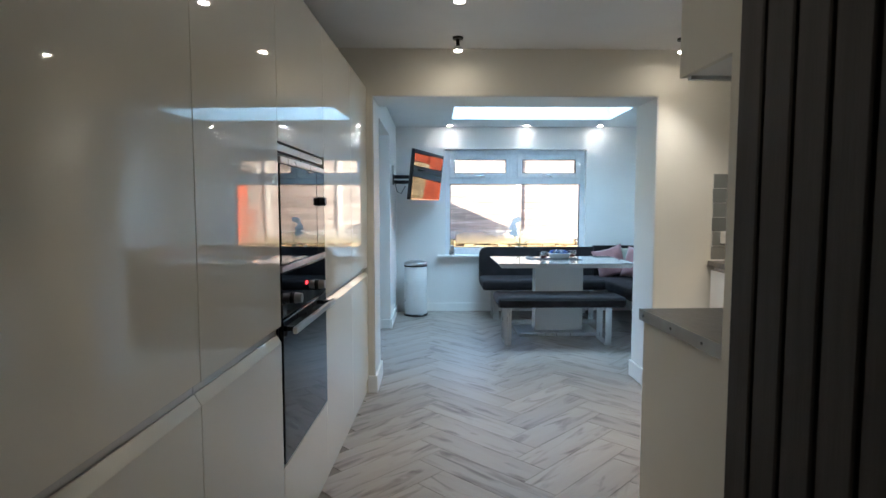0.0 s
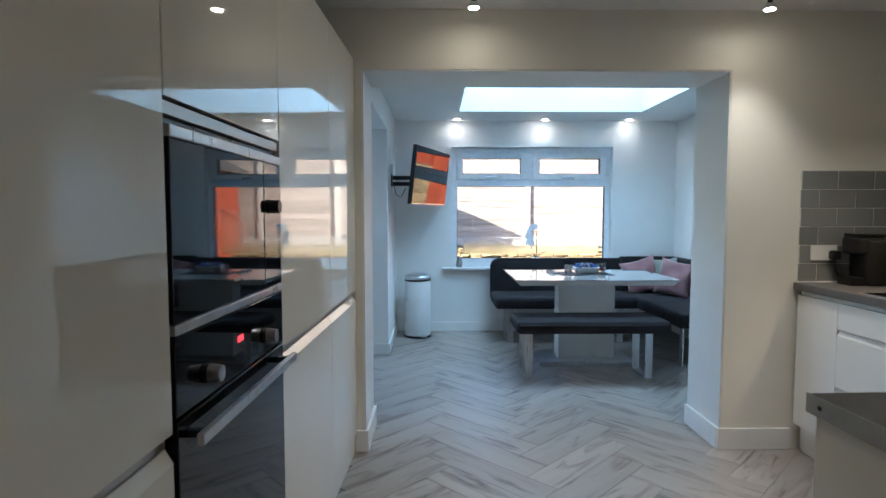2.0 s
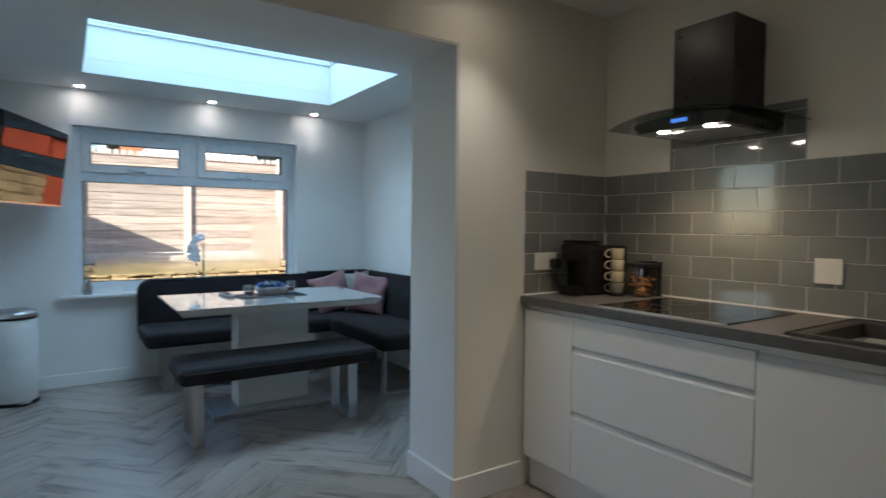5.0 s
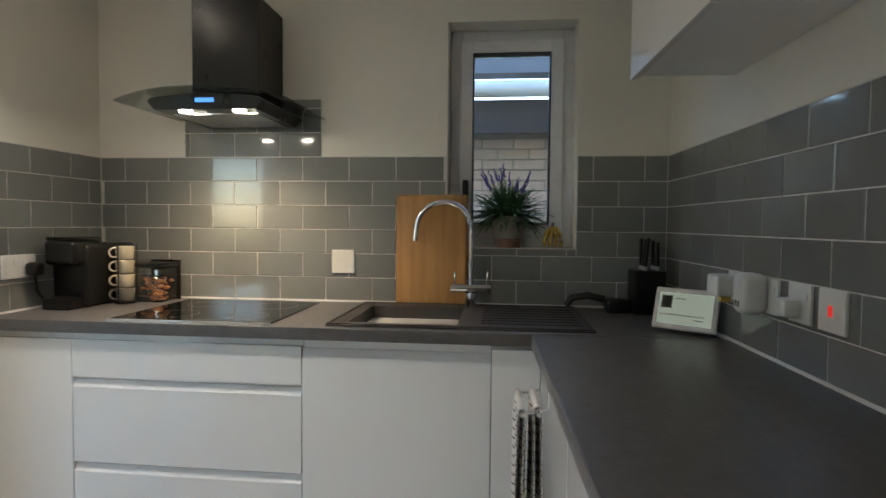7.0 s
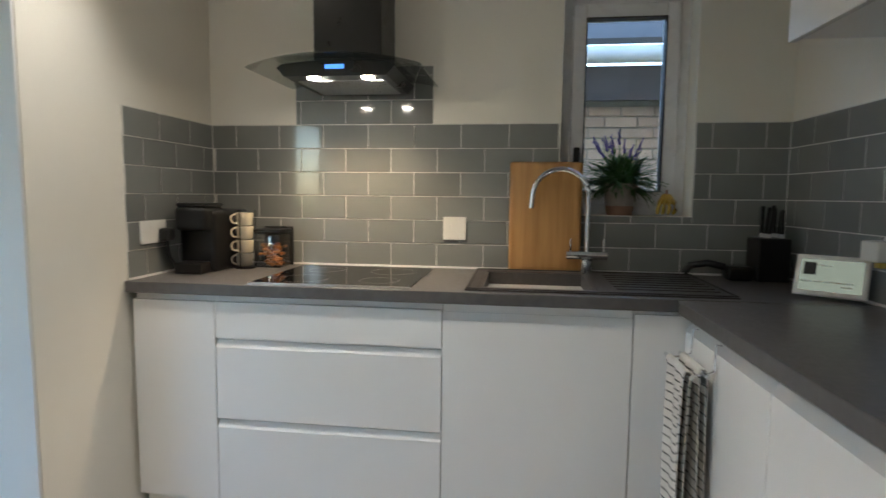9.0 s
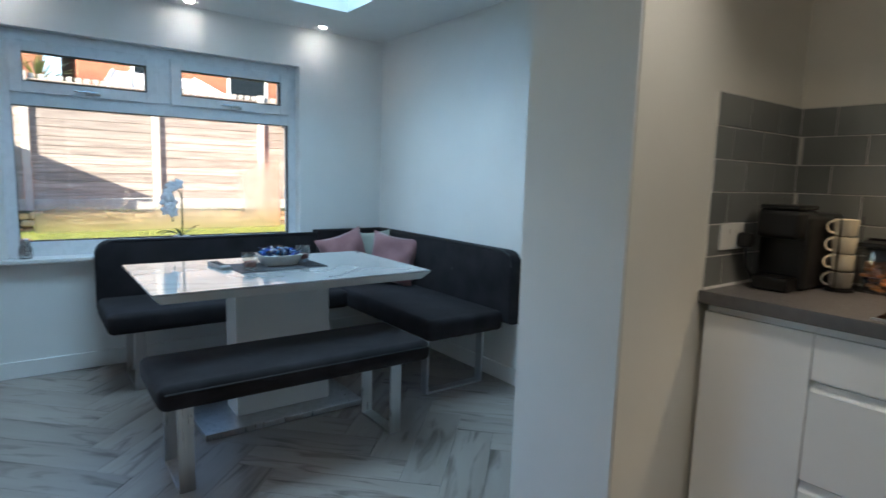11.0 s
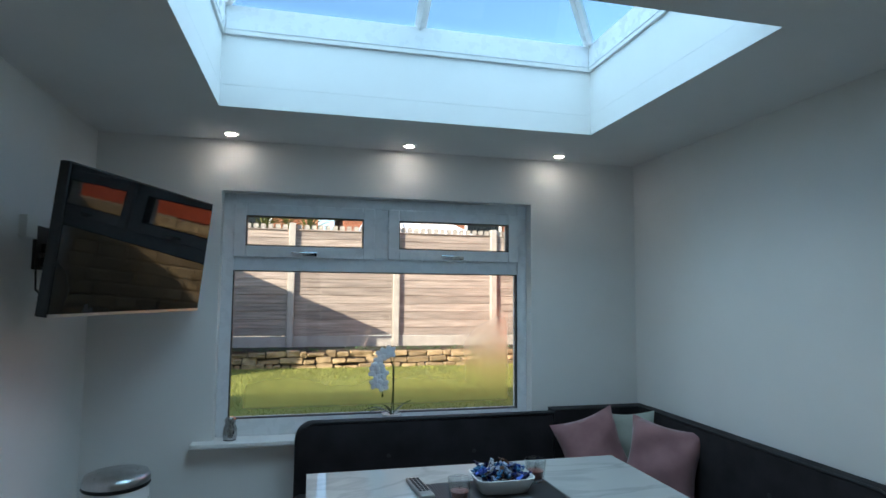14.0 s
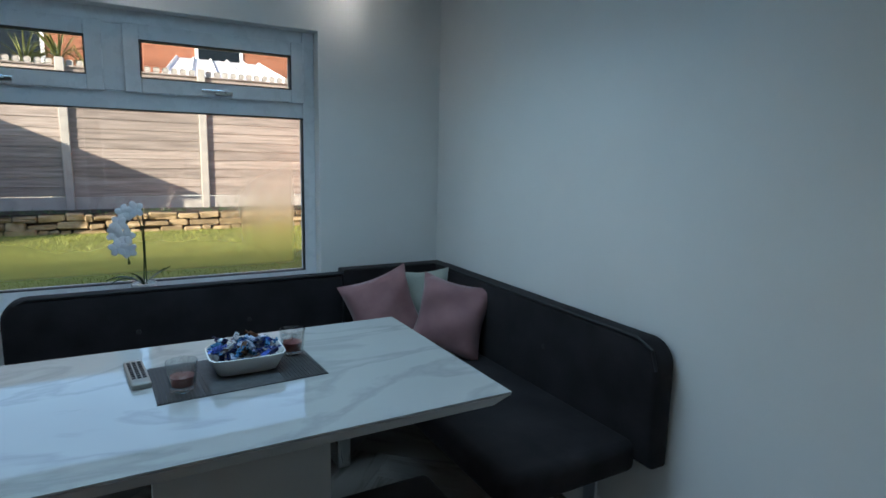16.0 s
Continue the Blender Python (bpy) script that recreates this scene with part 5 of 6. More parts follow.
tw = thing("tea_towel", (1.68, 2.17, 0.4), "white tea towel with thin black stripes, hanging in folds", "towel")


def towel_fold(y, z_top, drop, x0, x1, phase):
    """A fold of cloth over a bar: two hanging sheets joined at the top, with soft waves."""
    bm = bmesh.new()
    prof_t = [(-1, 1.0 - k / 22) for k in range(22)] + [(math.cos(math.radians(180 - 30 * k)), 0.0) for k in range(7)] + [(1, (k + 1) / 22) for k in range(22)]
    g = []
    for i in range(15):
        u = i / 14
        row = []
        for side, v in prof_t:
            sway = 0.007 * math.sin(u * 9 + phase + 2 * v) * (0.25 + v) + 0.004 * math.sin(u * 17 + phase * 2)
            lift = 0.009 * math.sqrt(max(0.0, 1 - side * side)) if v == 0.0 else 0.0
            row.append(bm.verts.new((x0 + (x1 - x0) * u + 0.006 * math.sin(4 * v + phase), y + side * 0.0095 + sway * (1 if v > 0 else 0.3), z_top + lift - drop * v * (1.0 if side > 0 else 0.94))))
        g.append(row)
    for a, b in zip(g, g[1:]):
        for j in range(len(prof_t) - 1):
            bm.faces.new((a[j], b[j], b[j + 1], a[j + 1]))
    return bm


for name_of, args in (("front_fold", (2.163, 0.789, 0.60, 1.575, 1.745, 0.4)), ("rear_fold", (2.122, 0.793, 0.56, 1.585, 1.750, 2.1))):
    cl = part(name_of, towel_fold(*args), M_TOWEL, tw)
    th = cl.modifiers.new("thickness", 'SOLIDIFY')
    th.thickness, th.offset = 0.0022, 0.0

# ---- dining: bin, television, window sill things, table things ----
BX, BY = -0.325, 6.885
bn = thing("pedal_bin", (BX, BY, 0), "tall white pedal bin with a steel lid", "bin")
part("body", lathe(bmesh.new(), (BX, BY, 0.022), [(0.136, 0), (0.138, 0.005), (0.138, 0.575), (0.136, 0.578)], 40), M_BINWHITE, bn)
part("base_ring", lathe(bmesh.new(), (BX, BY, 0.0), [(0.146, 0), (0.148, 0.012), (0.140, 0.024)], 40), M_BLACK, bn)
part("collar", lathe(bmesh.new(), (BX, BY, 0.601), [(0.140, 0), (0.143, 0.004), (0.141, 0.016)], 40), M_BLACK, bn)
part("lid", lathe(bmesh.new(), (BX, BY, 0.618), [(0.142, 0), (0.142, 0.022), (0.130, 0.040), (0.09, 0.050), (0.03, 0.054)], 40), M_STEEL, bn, "domed steel lid")
pd = part("pedal", box(BX + 0.03, BY - 0.185, 0.024, BX + 0.10, BY - 0.135, 0.034, bevel=0.004), M_STEEL, bn)

tv = thing("television", (-0.2, 6.55, 1.42), "flat black television, switched off, on a folding wall arm", "television")
TVL, TVR = Vector((-0.345, 6.12, 0)), Vector((-0.02, 7.03, 0))
tu = (TVR - TVL).normalized()
tnrm = Vector((tu.y, -tu.x, 0))
MT = Matrix(((tu.x, 0, tnrm.x, (TVL.x + TVR.x) / 2 + 0.015), (tu.y, 0, tnrm.y, (TVL.y + TVR.y) / 2), (0, 1, 0, 1.675), (0, 0, 0, 1))) @ Matrix.Rotation(math.radians(6.5), 4, 'X')
part("case", tilted(box(-0.480, -0.275, -0.042, 0.480, 0.275, 0.0, bevel=0.005), MT), M_BLACK, tv)
part("screen", tilted(box(-0.472, -0.262, 0.0003, 0.472, 0.267, 0.0025), MT), M_BLACKGLASS, tv, "glossy dark screen")
part("bezel_strip", tilted(box(-0.472, -0.274, 0.0003, 0.472, -0.264, 0.004), MT), M_STEEL, tv)
arm = tv
part("wall_plate", box(-0.575, 6.52, 1.58, -0.562, 6.64, 1.76, bevel=0.003), M_BLACKMET, arm)
part("arm", box(-0.56, 6.56, 1.65, -0.203, 6.60, 1.69, bevel=0.004), M_BLACKMET, arm)
part("arm", box(-0.56, 6.56, 1.59, -0.203, 6.60, 1.63, bevel=0.004), M_BLACKMET, arm)
part("cable", tube(bmesh.new(), [(-0.55, 6.50, 1.62), (-0.52, 6.44, 1.50), (-0.47, 6.38, 1.47), (-0.42, 6.40, 1.56)], 0.004, 6), M_BLACK, arm)
plate = thing("cable_outlet", (-0.575, 6.44, 1.74), "white outlet box behind the television", "socket")
part("box", box(-0.575, 6.40, 1.70, -0.545, 6.49, 1.79, bevel=0.004), M_PLASTIC, plate)

orn = thing("silver_vase", (0.13, 7.15, WZ0), "small silver owl-shaped ornament on the sill", "ornament")
part("body", lathe(bmesh.new(), (0.13, 7.15, WZ0 + 0.003), [(0.030, 0), (0.037, 0.02), (0.034, 0.06), (0.025, 0.085), (0.030, 0.105), (0.022, 0.118)], 20), M_SILVER, orn)
part("foot", lathe(bmesh.new(), (0.13, 7.15, WZ0 + 0.002), [(0.026, 0), (0.033, 0.003), (0.031, 0.008)], 20), M_BLACK, orn)

OX, OY = 0.985, 7.15
oc = thing("orchid", (OX, OY, WZ0), "white artificial orchid in a white pot on the sill", "plant")
part("pot", lathe(bmesh.new(), (OX, OY, WZ0 + 0.003), [(0.036, 0), (0.042, 0.01), (0.055, 0.105), (0.050, 0.106), (0.048, 0.098)], 28), M_BOWL, oc)
bm = bmesh.new()
for a, l, d in ((200, 0.15, 1.6), (330, 0.12, 0.3), (20, 0.14, 0.5), (250, 0.10, 1.2), (160, 0.17, 1.5)):
    blade(bm, (OX, OY, WZ0 + 0.10), (math.cos(math.radians(a)), math.sin(math.radians(a)) * 0.3, 0.9), l, 0.030, d, 6)
part("leaves", bm, M_DARKLEAF, oc)
stem = [(OX, OY, WZ0 + 0.10), (OX + 0.008, OY, WZ0 + 0.24), (OX + 0.005, OY, WZ0 + 0.37), (OX - 0.012, OY - 0.01, WZ0 + 0.425), (OX - 0.035, OY - 0.02, WZ0 + 0.43), (OX - 0.055, OY - 0.03, WZ0 + 0.39), (OX - 0.06, OY - 0.03, WZ0 + 0.31), (OX - 0.055, OY - 0.03, WZ0 + 0.22)]
part("stem", tube(bmesh.new(), stem, 0.0032, 6), M_DARKLEAF, oc)
part("stake", cyl(bmesh.new(), (OX + 0.012, OY + 0.004, WZ0 + 0.10), 0.003, 0.003, 0.33, 8), M_DARKLEAF, oc)
for k, (fx, fz) in enumerate(((-0.06, 0.44), (-0.02, 0.455), (-0.085, 0.39), (-0.10, 0.345), (-0.06, 0.335), (-0.095, 0.285), (-0.055, 0.27))):
    bm = bmesh.new()
    c = Vector((OX + fx, OY - 0.035 - 0.006 * (k % 3), WZ0 + fz))
    for j in range(5):
        a = math.radians(90 + 72 * j + 15 * k)
        r = bmesh.ops.create_icosphere(bm, subdivisions=2, radius=0.019)
        bmesh.ops.transform(bm, matrix=Matrix.Translation(c + Vector((math.cos(a) * 0.020, random.uniform(-.004, .004), math.sin(a) * 0.020))) @ Matrix.Rotation(-a, 4, 'Y') @ Matrix.Diagonal((1.1, 0.12, 0.8, 1)), verts=r["verts"])
    part("flower", bm, M_PETAL, oc, "white orchid flower")
part("buds", tube(bmesh.new(), [(OX - 0.055, OY - 0.03, WZ0 + 0.22), (OX - 0.055, OY - 0.03, WZ0 + 0.205)], 0.006, 8), M_DARKLEAF, oc)

# placemat, bowl of sweets, candle glasses, remote
pm = thing("placemat", (1.21, 5.95, TZ), "dark grey ribbed table runner", "placemat")
MP = pose(1.208, 5.965, TZ, 0, 0, 3)
part("mat", tilted(box(-0.235, -0.145, 0.0003, 0.235, 0.145, 0.0030), MP), M_MATGREY, pm)
for k in range(44):
    x = -0.230 + 0.0105 * k
    if not -0.10 < x < 0.10:
        part("rib", tilted(box(x, -0.144, 0.003, x + 0.005, 0.144, 0.0045), MP), M_BLACK, pm, smooth=False)
ZM = TZ + 0.0032
BC = (1.235, 5.985)
bowl = thing("bowl", (BC[0], BC[1], ZM), "white rectangular ceramic bowl of sweets", "bowl")
bm = bmesh.new()
RAD = [(0.080, 0.055, 0.0), (0.088, 0.062, 0.004), (0.112, 0.088, 0.058), (0.108, 0.084, 0.059), (0.086, 0.060, 0.012)]
rings = []
for ax, ay, z in RAD:
    pts = []
    for i in range(32):
        a = 2 * math.pi * i / 32
        ca, sa = math.cos(a), math.sin(a)
        k = (abs(ca) ** 6 + abs(sa) ** 6) ** (-1 / 6)
        pts.append(bm.verts.new((BC[0] + ax * ca * k, BC[1] + ay * sa * k, ZM + z)))
    rings.append(pts)
for a, b in zip(rings, rings[1:]):
    for i in range(32):
        bm.faces.new((a[i], a[(i + 1) % 32], b[(i + 1) % 32], b[i]))
bm.faces.new(list(reversed(rings[0])))
bm.faces.new(rings[-1])
part("dish", bm, M_BOWL, bowl)
for w, wm in enumerate(WRAP):
    bm = bmesh.new()
    for k in range(14):
        c = Vector((BC[0] + random.uniform(-0.085, 0.085), BC[1] + random.uniform(-0.062, 0.062), ZM + 0.03 + 0.01 * k / 3 + random.uniform(0, 0.012)))
        m = Matrix.Translation(c) @ Matrix.Rotation(random.uniform(0, 6.28), 4, 'Z') @ Matrix.Rotation(random.uniform(-0.6, 0.6), 4, 'Y') @ Matrix.Rotation(random.uniform(-0.6, 0.6), 4, 'X')
        r = bmesh.ops.create_cube(bm, size=1.0)
        bmesh.ops.transform(bm, matrix=m @ Matrix.Diagonal((0.030, 0.015, 0.011, 1)), verts=r["verts"])
        for sgn in (-1, 1):
            r = bmesh.ops.create_cone(bm, cap_ends=True, segments=5, radius1=0.002, radius2=0.010, depth=0.014)
            bmesh.ops.transform(bm, matrix=m @ Matrix.Translation((sgn * 0.021, 0, 0)) @ Matrix.Rotation(sgn * math.pi / 2, 4, 'Y') @ Matrix.Diagonal((0.3, 1, 1, 1)), verts=r["verts"])
    solid("wrapped_sweets", bm, wm, "foil wrapped sweets heaped in a bowl", "sweets", "", "stuff", smooth=False)


def candle_glass(x, y):
    c = (x, y, ZM + 0.0015)
    t = thing("candle_glass", c, "clear glass tumbler with a red-brown candle", "candle", "candle glasses")
    g = part("glass", lathe(bmesh.new(), c, [(0.031, 0), (0.034, 0.003), (0.042, 0.083), (0.040, 0.083), (0.032, 0.014)], 28), M_WATER, t)
    g.visible_shadow = False
    part("wax", lathe(bmesh.new(), (x, y, c[2] + 0.015), [(0.028, 0), (0.0315, 0.026), (0.028, 0.0265)], 28), M_CANDLE, t, "red-brown wax")
    part("wick", cyl(bmesh.new(), (x, y, c[2] + 0.047), 0.0012, 0.0012, 0.01, 6), M_BLACK, t)
    return t


candle_glass(1.048, 5.885)
candle_glass(1.395, 6.045)
rem = thing("remote_control", (0.935, 6.04, TZ), "silver grey television remote with dark buttons", "remote")
MR = pose(0.938, 6.045, TZ + 0.0005, 0, 0, 6)
part("case", tilted(box(-0.026, -0.105, 0.0, 0.026, 0.105, 0.018, bevel=0.006, seg=3), MR), M_STRIP, rem)
for i in range(3):
    for j in range(8):
        part("button", tilted(box(-0.019 + 0.014 * i, -0.06 + 0.019 * j, 0.0175, -0.009 + 0.014 * i, -0.048 + 0.019 * j, 0.0205, bevel=0.001), MR), M_BLACK, rem)

# ---- garden ----
def lawn_z(y):
    return 0.02 + 0.26 * min(1.0, max(0.0, (y - 7.6) / 5.4))


bm = bmesh.new()
ys = [-60, 7.41, 7.42, 8.5, 9.5, 10.5, 11.5, 12.5, 13.4, 13.6, 60, 400]
xs = [-300, -20, -6, -0.9, 0, 1, 2, 3, 4, 5, 8, 30, 300]
gv = [[bm.verts.new((x, y, (lawn_z(y) if y >= 7.415 else -0.16))) for x in xs] for y in ys]
for r0, r1 in zip(gv, gv[1:]):
    for i in range(len(xs) - 1):
        bm.faces.new((r0[i], r0[i + 1], r1[i + 1], r1[i]))
struct("ground", bm, M_LAWN, "green lawn rising gently to the garden wall")

rows_v, rows_f = [], []
rg = random.Random(11)
for k in range(26000):
    y = 9.0 + 4.35 * rg.random()
    x = -2.5 + 8.0 * rg.random()
    z = lawn_z(y)
    a, h, w = rg.uniform(0, 6.283), rg.uniform(0.018, 0.045), rg.uniform(0.003, 0.006)
    dx, dy = math.cos(a) * w, math.sin(a) * w
    n0 = len(rows_v)
    rows_v += [(x - dx, y - dy, z), (x + dx, y + dy, z), (x + rg.uniform(-.02, .02), y + rg.uniform(-.02, .02), z + h)]
    rows_f.append((n0, n0 + 1, n0 + 2))
me = bpy.data.meshes.new("grass")
me.from_pydata(rows_v, [], rows_f)
me.materials.append(M_GRASS)
tagged(new("grass", me), "short green lawn grass, partly sunlit", "grass", kind="stuff")

# raised bed behind a low sandstone wall
struct("garden_bed", box(-8.0, 13.52, 0.1, 9.0, 14.4, 0.545), M_SOIL, "dark soil of the raised bed")
gw = thing("garden_wall", (1.0, 13.45, 0.25), "low weathered sandstone retaining wall", "garden wall")
part("backing", box(-4.0, 13.46, 0.15, 6.0, 13.52, 0.53), M_SOIL, gw, smooth=False)
rs = random.Random(5)
for k in range(3):
    x = -2.6 + rs.random() * 0.1
    z = 0.245 + 0.105 * k
    while x < 4.8:
        w = rs.uniform(0.10, 0.42)
        h = rs.uniform(0.060, 0.112)
        b = box(x, 13.37 + rs.uniform(-0.02, 0.03), z, x + w - 0.015, 13.47, z + h, bevel=0.018, seg=1)
        for v in b.verts:
            v.co += Vector((rs.uniform(-.008, .008), rs.uniform(-.02, .02), rs.uniform(-.014, .014)))
        part("stone", b, M_STONE, gw, smooth=False)
        x += w
bm = bmesh.new()
for k in range(260):
    x, y = rs.uniform(-2.5, 4.6), rs.uniform(13.40, 13.9)
    big = rs.random() < 0.25
    for j in range(5 if big else 3):
        a = rs.uniform(0, 6.28)
        blade(bm, (x, y, 0.53), (math.cos(a) * 0.6, math.sin(a) * 0.6, rs.uniform(0.5, 1.0)), rs.uniform(0.05, 0.16 if big else 0.09), 0.012, rs.uniform(0.6, 1.8), 3)
tagged(solid("bed_weeds", bm, M_LEAF, "low green weeds and trailing leaves on the bed", "plants", "", "stuff", smooth=False))
bm = bmesh.new()
for k in range(14):
    x = rs.uniform(0.4, 1.5)
    a = rs.uniform(-0.5, 0.5)
    pts = [Vector((x, 13.75, 0.54))]
    for j in range(5):
        pts.append(pts[-1] + Vector((0.05 * math.sin(a + j), rs.uniform(-.02, .02), 0.075)))
    tube(bm, pts, 0.0035, 4, 0.4)
tagged(solid("bare_twigs", bm, M_FENCE, "bare twiggy shrub in the raised bed", "shrub", smooth=False))

# fence: concrete posts, gravel boards, weathered overlapping boards
FY = 14.2
fp = thing("fence", (1.0, FY, 0.5), "weathered overlapping board fence with concrete posts", "fence")
posts = [0.185 + 1.86 * k for k in range(-2, 4)]
for i, px in enumerate(posts[:-1]):
    part("gravel_board", box(px + 0.06, FY - 0.02, 0.50, px + 1.80, FY + 0.03, 0.73, bevel=0.006), M_CONCRETE, fp, "concrete gravel board")
    for k in range(13):
        z = 0.735 + k * 0.143
        b = box(px + 0.06, FY - 0.012, z, px + 1.80, FY + 0.004, z + 0.160, bevel=0.003, seg=1)
        tilt = Matrix.Rotation(-0.075, 3, 'X')
        bmesh.ops.rotate(b, verts=b.verts[:], cent=(px, FY, z), matrix=tilt)
        for v in b.verts:
            if v.co.z > z + 0.05:
                continue
            v.co.z += 0.010 * math.sin(v.co.x * 9 + k * 2.1 + i)
        part("board", b, M_FENCE, fp, smooth=False)
    part("capping", box(px + 0.06, FY - 0.03, 2.592, px + 1.80, FY + 0.03, 2.615, bevel=0.004), M_FENCE, fp)
    for k in range(14):
        part("finial", box(px + 0.075 + k * 0.124, FY - 0.010, 2.615, px + 0.165 + k * 0.124, FY + 0.006, 2.70, bevel=0.02, seg=1), M_CONCRETE, fp, "pale scalloped edging", smooth=False)
for px in posts:
    part("post", box(px - 0.058, FY - 0.07, 0.40, px + 0.058, FY + 0.06, 2.72, bevel=0.012), M_CONCRETE, fp, "square concrete post")

# red boarded shed and pale stone wall on the sunny side
shed = thing("garden_shed", (5.3, 12.9, 0.3), "red-orange painted board shed with a sloping roof", "shed")
part("wall", box(4.35, 11.9, 0.25, 6.6, 13.95, 2.30), M_REDWOOD, shed, smooth=False)
for k in range(13):
    part("board", box(4.335, 11.9 + k * 0.158, 0.3, 4.349, 11.9 + k * 0.158 + 0.148, 2.28, bevel=0.003, seg=1), M_REDWOOD, shed, smooth=False)
for k in range(14):
    part("board", box(4.36 + k * 0.16, 11.885, 0.3, 4.36 + k * 0.16 + 0.15, 11.899, 2.28, bevel=0.003, seg=1), M_REDWOOD, shed, smooth=False)
bm = bmesh.new()
prism(bm, [(4.15, 2.22), (4.15, 2.30), (5.4, 2.95), (6.8, 2.30), (6.8, 2.22)], (1, 0, 0), (0, 0, 1), (0, 2.35, 0), (0, 11.75, 0))
part("roof", bm, M_ROOFTILE, shed, smooth=False)
sw = thing("side_wall", (4.2, 10.0, 0.2), "sunlit golden stone garden wall", "garden wall")
part("core", box(4.32, 7.6, 0.0, 4.55, 11.86, 1.80), M_STONE, sw, smooth=False)
for k in range(11):
    y = 7.6 + rs.random() * 0.1
    while y < 11.7:
        w = rs.uniform(0.22, 0.46)
        b = box(4.28 + rs.uniform(-0.015, 0.015), y, 0.05 + 0.16 * k, 4.34, min(11.86, y + w - 0.015), 0.05 + 0.16 * k + 0.148, bevel=0.02, seg=1)
        part("stone", b, M_STONE, sw, smooth=False)
        y += w
struct("fence_side", box(4.40, 7.6, 1.82, 4.45, 11.86, 2.95), M_REDWOOD, "red-orange boarded screen above the side wall")

# unseen block, placed to throw a diagonal shadow onto the fence
ls = thing("garden_store", (-3.2, 12.9, 0.2), "unseen boarded block added to shade the fence", "shed")
part("wall", box(-4.3, 11.85, 0.1, -2.25, 13.95, 2.42), M_FENCE, ls, smooth=False)
part("roof", box(-4.4, 11.75, 2.42, -2.15, 14.0, 2.50, bevel=0.01), M_ROOFTILE, ls)

# neighbour's pale brick wall outside the kitchen window
nb = thing("neighbour_wall", (3.9, 2.2, -0.1), "pale brick neighbouring wall with dark eaves", "building")
part("wall", box(4.22, -1.0, -0.2, 4.5, 6.5, 1.93), M_MORTAR, nb, smooth=False)
part("soffit", box(3.95, -1.0, 1.93, 4.5, 6.5, 1.95), M_BLACKMET, nb, smooth=False)
part("fascia", box(3.91, -1.0, 1.88, 3.95, 6.5, 2.10), M_FASCIA, nb, "dark fascia board", smooth=False)
part("gutter", tube(bmesh.new(), [(3.86, -1.0, 2.16), (3.86, 6.5, 2.16)], 0.055, 12), M_UPVC, nb, "white plastic gutter")
bm = bmesh.new()
prism(bm, [(3.85, 2.22), (3.85, 2.26), (5.0, 2.75), (5.0, 2.68)], (1, 0, 0), (0, 0, 1), (0, 7.5, 0), (0, -1.0, 0))
part("roof", bm, M_ROOFTILE, nb, smooth=False)
brick_me = None
for k in range(17):
    for j in range(9):
        b = None
        y = 1.0 + j * 0.225 + (0.1125 if k % 2 else 0)
        z = 0.62 + k * 0.075
        if brick_me is None:
            o = part("brick", box(4.205, 0, 0, 4.225, 0.215, 0.065, bevel=0.003, seg=1), M_PALEBRICK, nb, smooth=False)
            brick_me = o.data
        else:
            o = new("brick", brick_me)
            o.parent = nb
            o.matrix_parent_inverse = nb.matrix_basis.inverted()
        o.matrix_basis = Matrix.Translation((0, y, z))

# patio outside the glazed door
pt = thing("patio", (-2.2, 5.5, -0.1), "sandstone paved patio outside the glazed door", "paving", kind="structure")
for i in range(6):
    for j in range(9):
        part("slab", box(-0.95 - 0.46 * (i + 1), 3.4 + 0.61 * j, -0.09, -0.96 - 0.46 * i, 3.4 + 0.61 * j + 0.60, -0.03, bevel=0.006, seg=1), M_PAVING, pt, smooth=False)
bw = thing("patio_wall", (-4.2, 6.5, -0.1), "low sandstone wall beside the patio", "garden wall")
for k in range(7):
    for j in range(14):
        part("stone", box(-4.1 + rs.uniform(-.02, .02), 3.0 + j * 0.46 + (0.2 if k % 2 else 0), -0.1 + k * 0.16, -3.85 + rs.uniform(-.02, .02), 3.44 + j * 0.46 + (0.2 if k % 2 else 0), 0.05 + k * 0.16, bevel=0.02, seg=1), M_STONE, bw, smooth=False)

# beyond the fence: spiky palm, conservatory roof, brick houses
palm = thing("spiky_palm", (0.0, 16.6, 0.3), "spiky cabbage palm behind the fence", "tree")
part("trunk", tube(bmesh.new(), [(0.0, 16.6, 0.2), (0.03, 16.6, 1.4), (0.0, 16.6, 2.7)], 0.09, 10, 0.7), M_FENCE, palm)
bm = bmesh.new()
for hx, hz in ((0.0, 2.95), (0.45, 2.8), (-0.5, 2.85)):
    for k in range(80):
        a, e = rs.uniform(0, 6.28), rs.uniform(-0.4, 1.4)
        blade(bm, (hx, 16.6, hz), (math.cos(a) * math.cos(e), math.sin(a) * math.cos(e), math.sin(e)), rs.uniform(0.5, 0.85), 0.035, rs.uniform(0.3, 1.3), 5)
part("crown", bm, M_PALM, palm, smooth=False)

cons = thing("conservatory", (2.6, 20.5, 0.3), "white framed conservatory with a glazed roof", "building")
part("base", box(1.6, 19.0, 0.3, 5.2, 22.0, 2.9), M_UPVC, cons, smooth=False)
for i in range(6):
    a, b = Vector((1.6 + 0.72 * i, 18.9, 2.93)), Vector((2.3 + 0.43 * i, 21.8, 4.0))
    part("rafter", tube(bmesh.new(), [a, (a + b) / 2, b], 0.045, 4), M_UPVC, cons, smooth=False)
bm = bmesh.new()
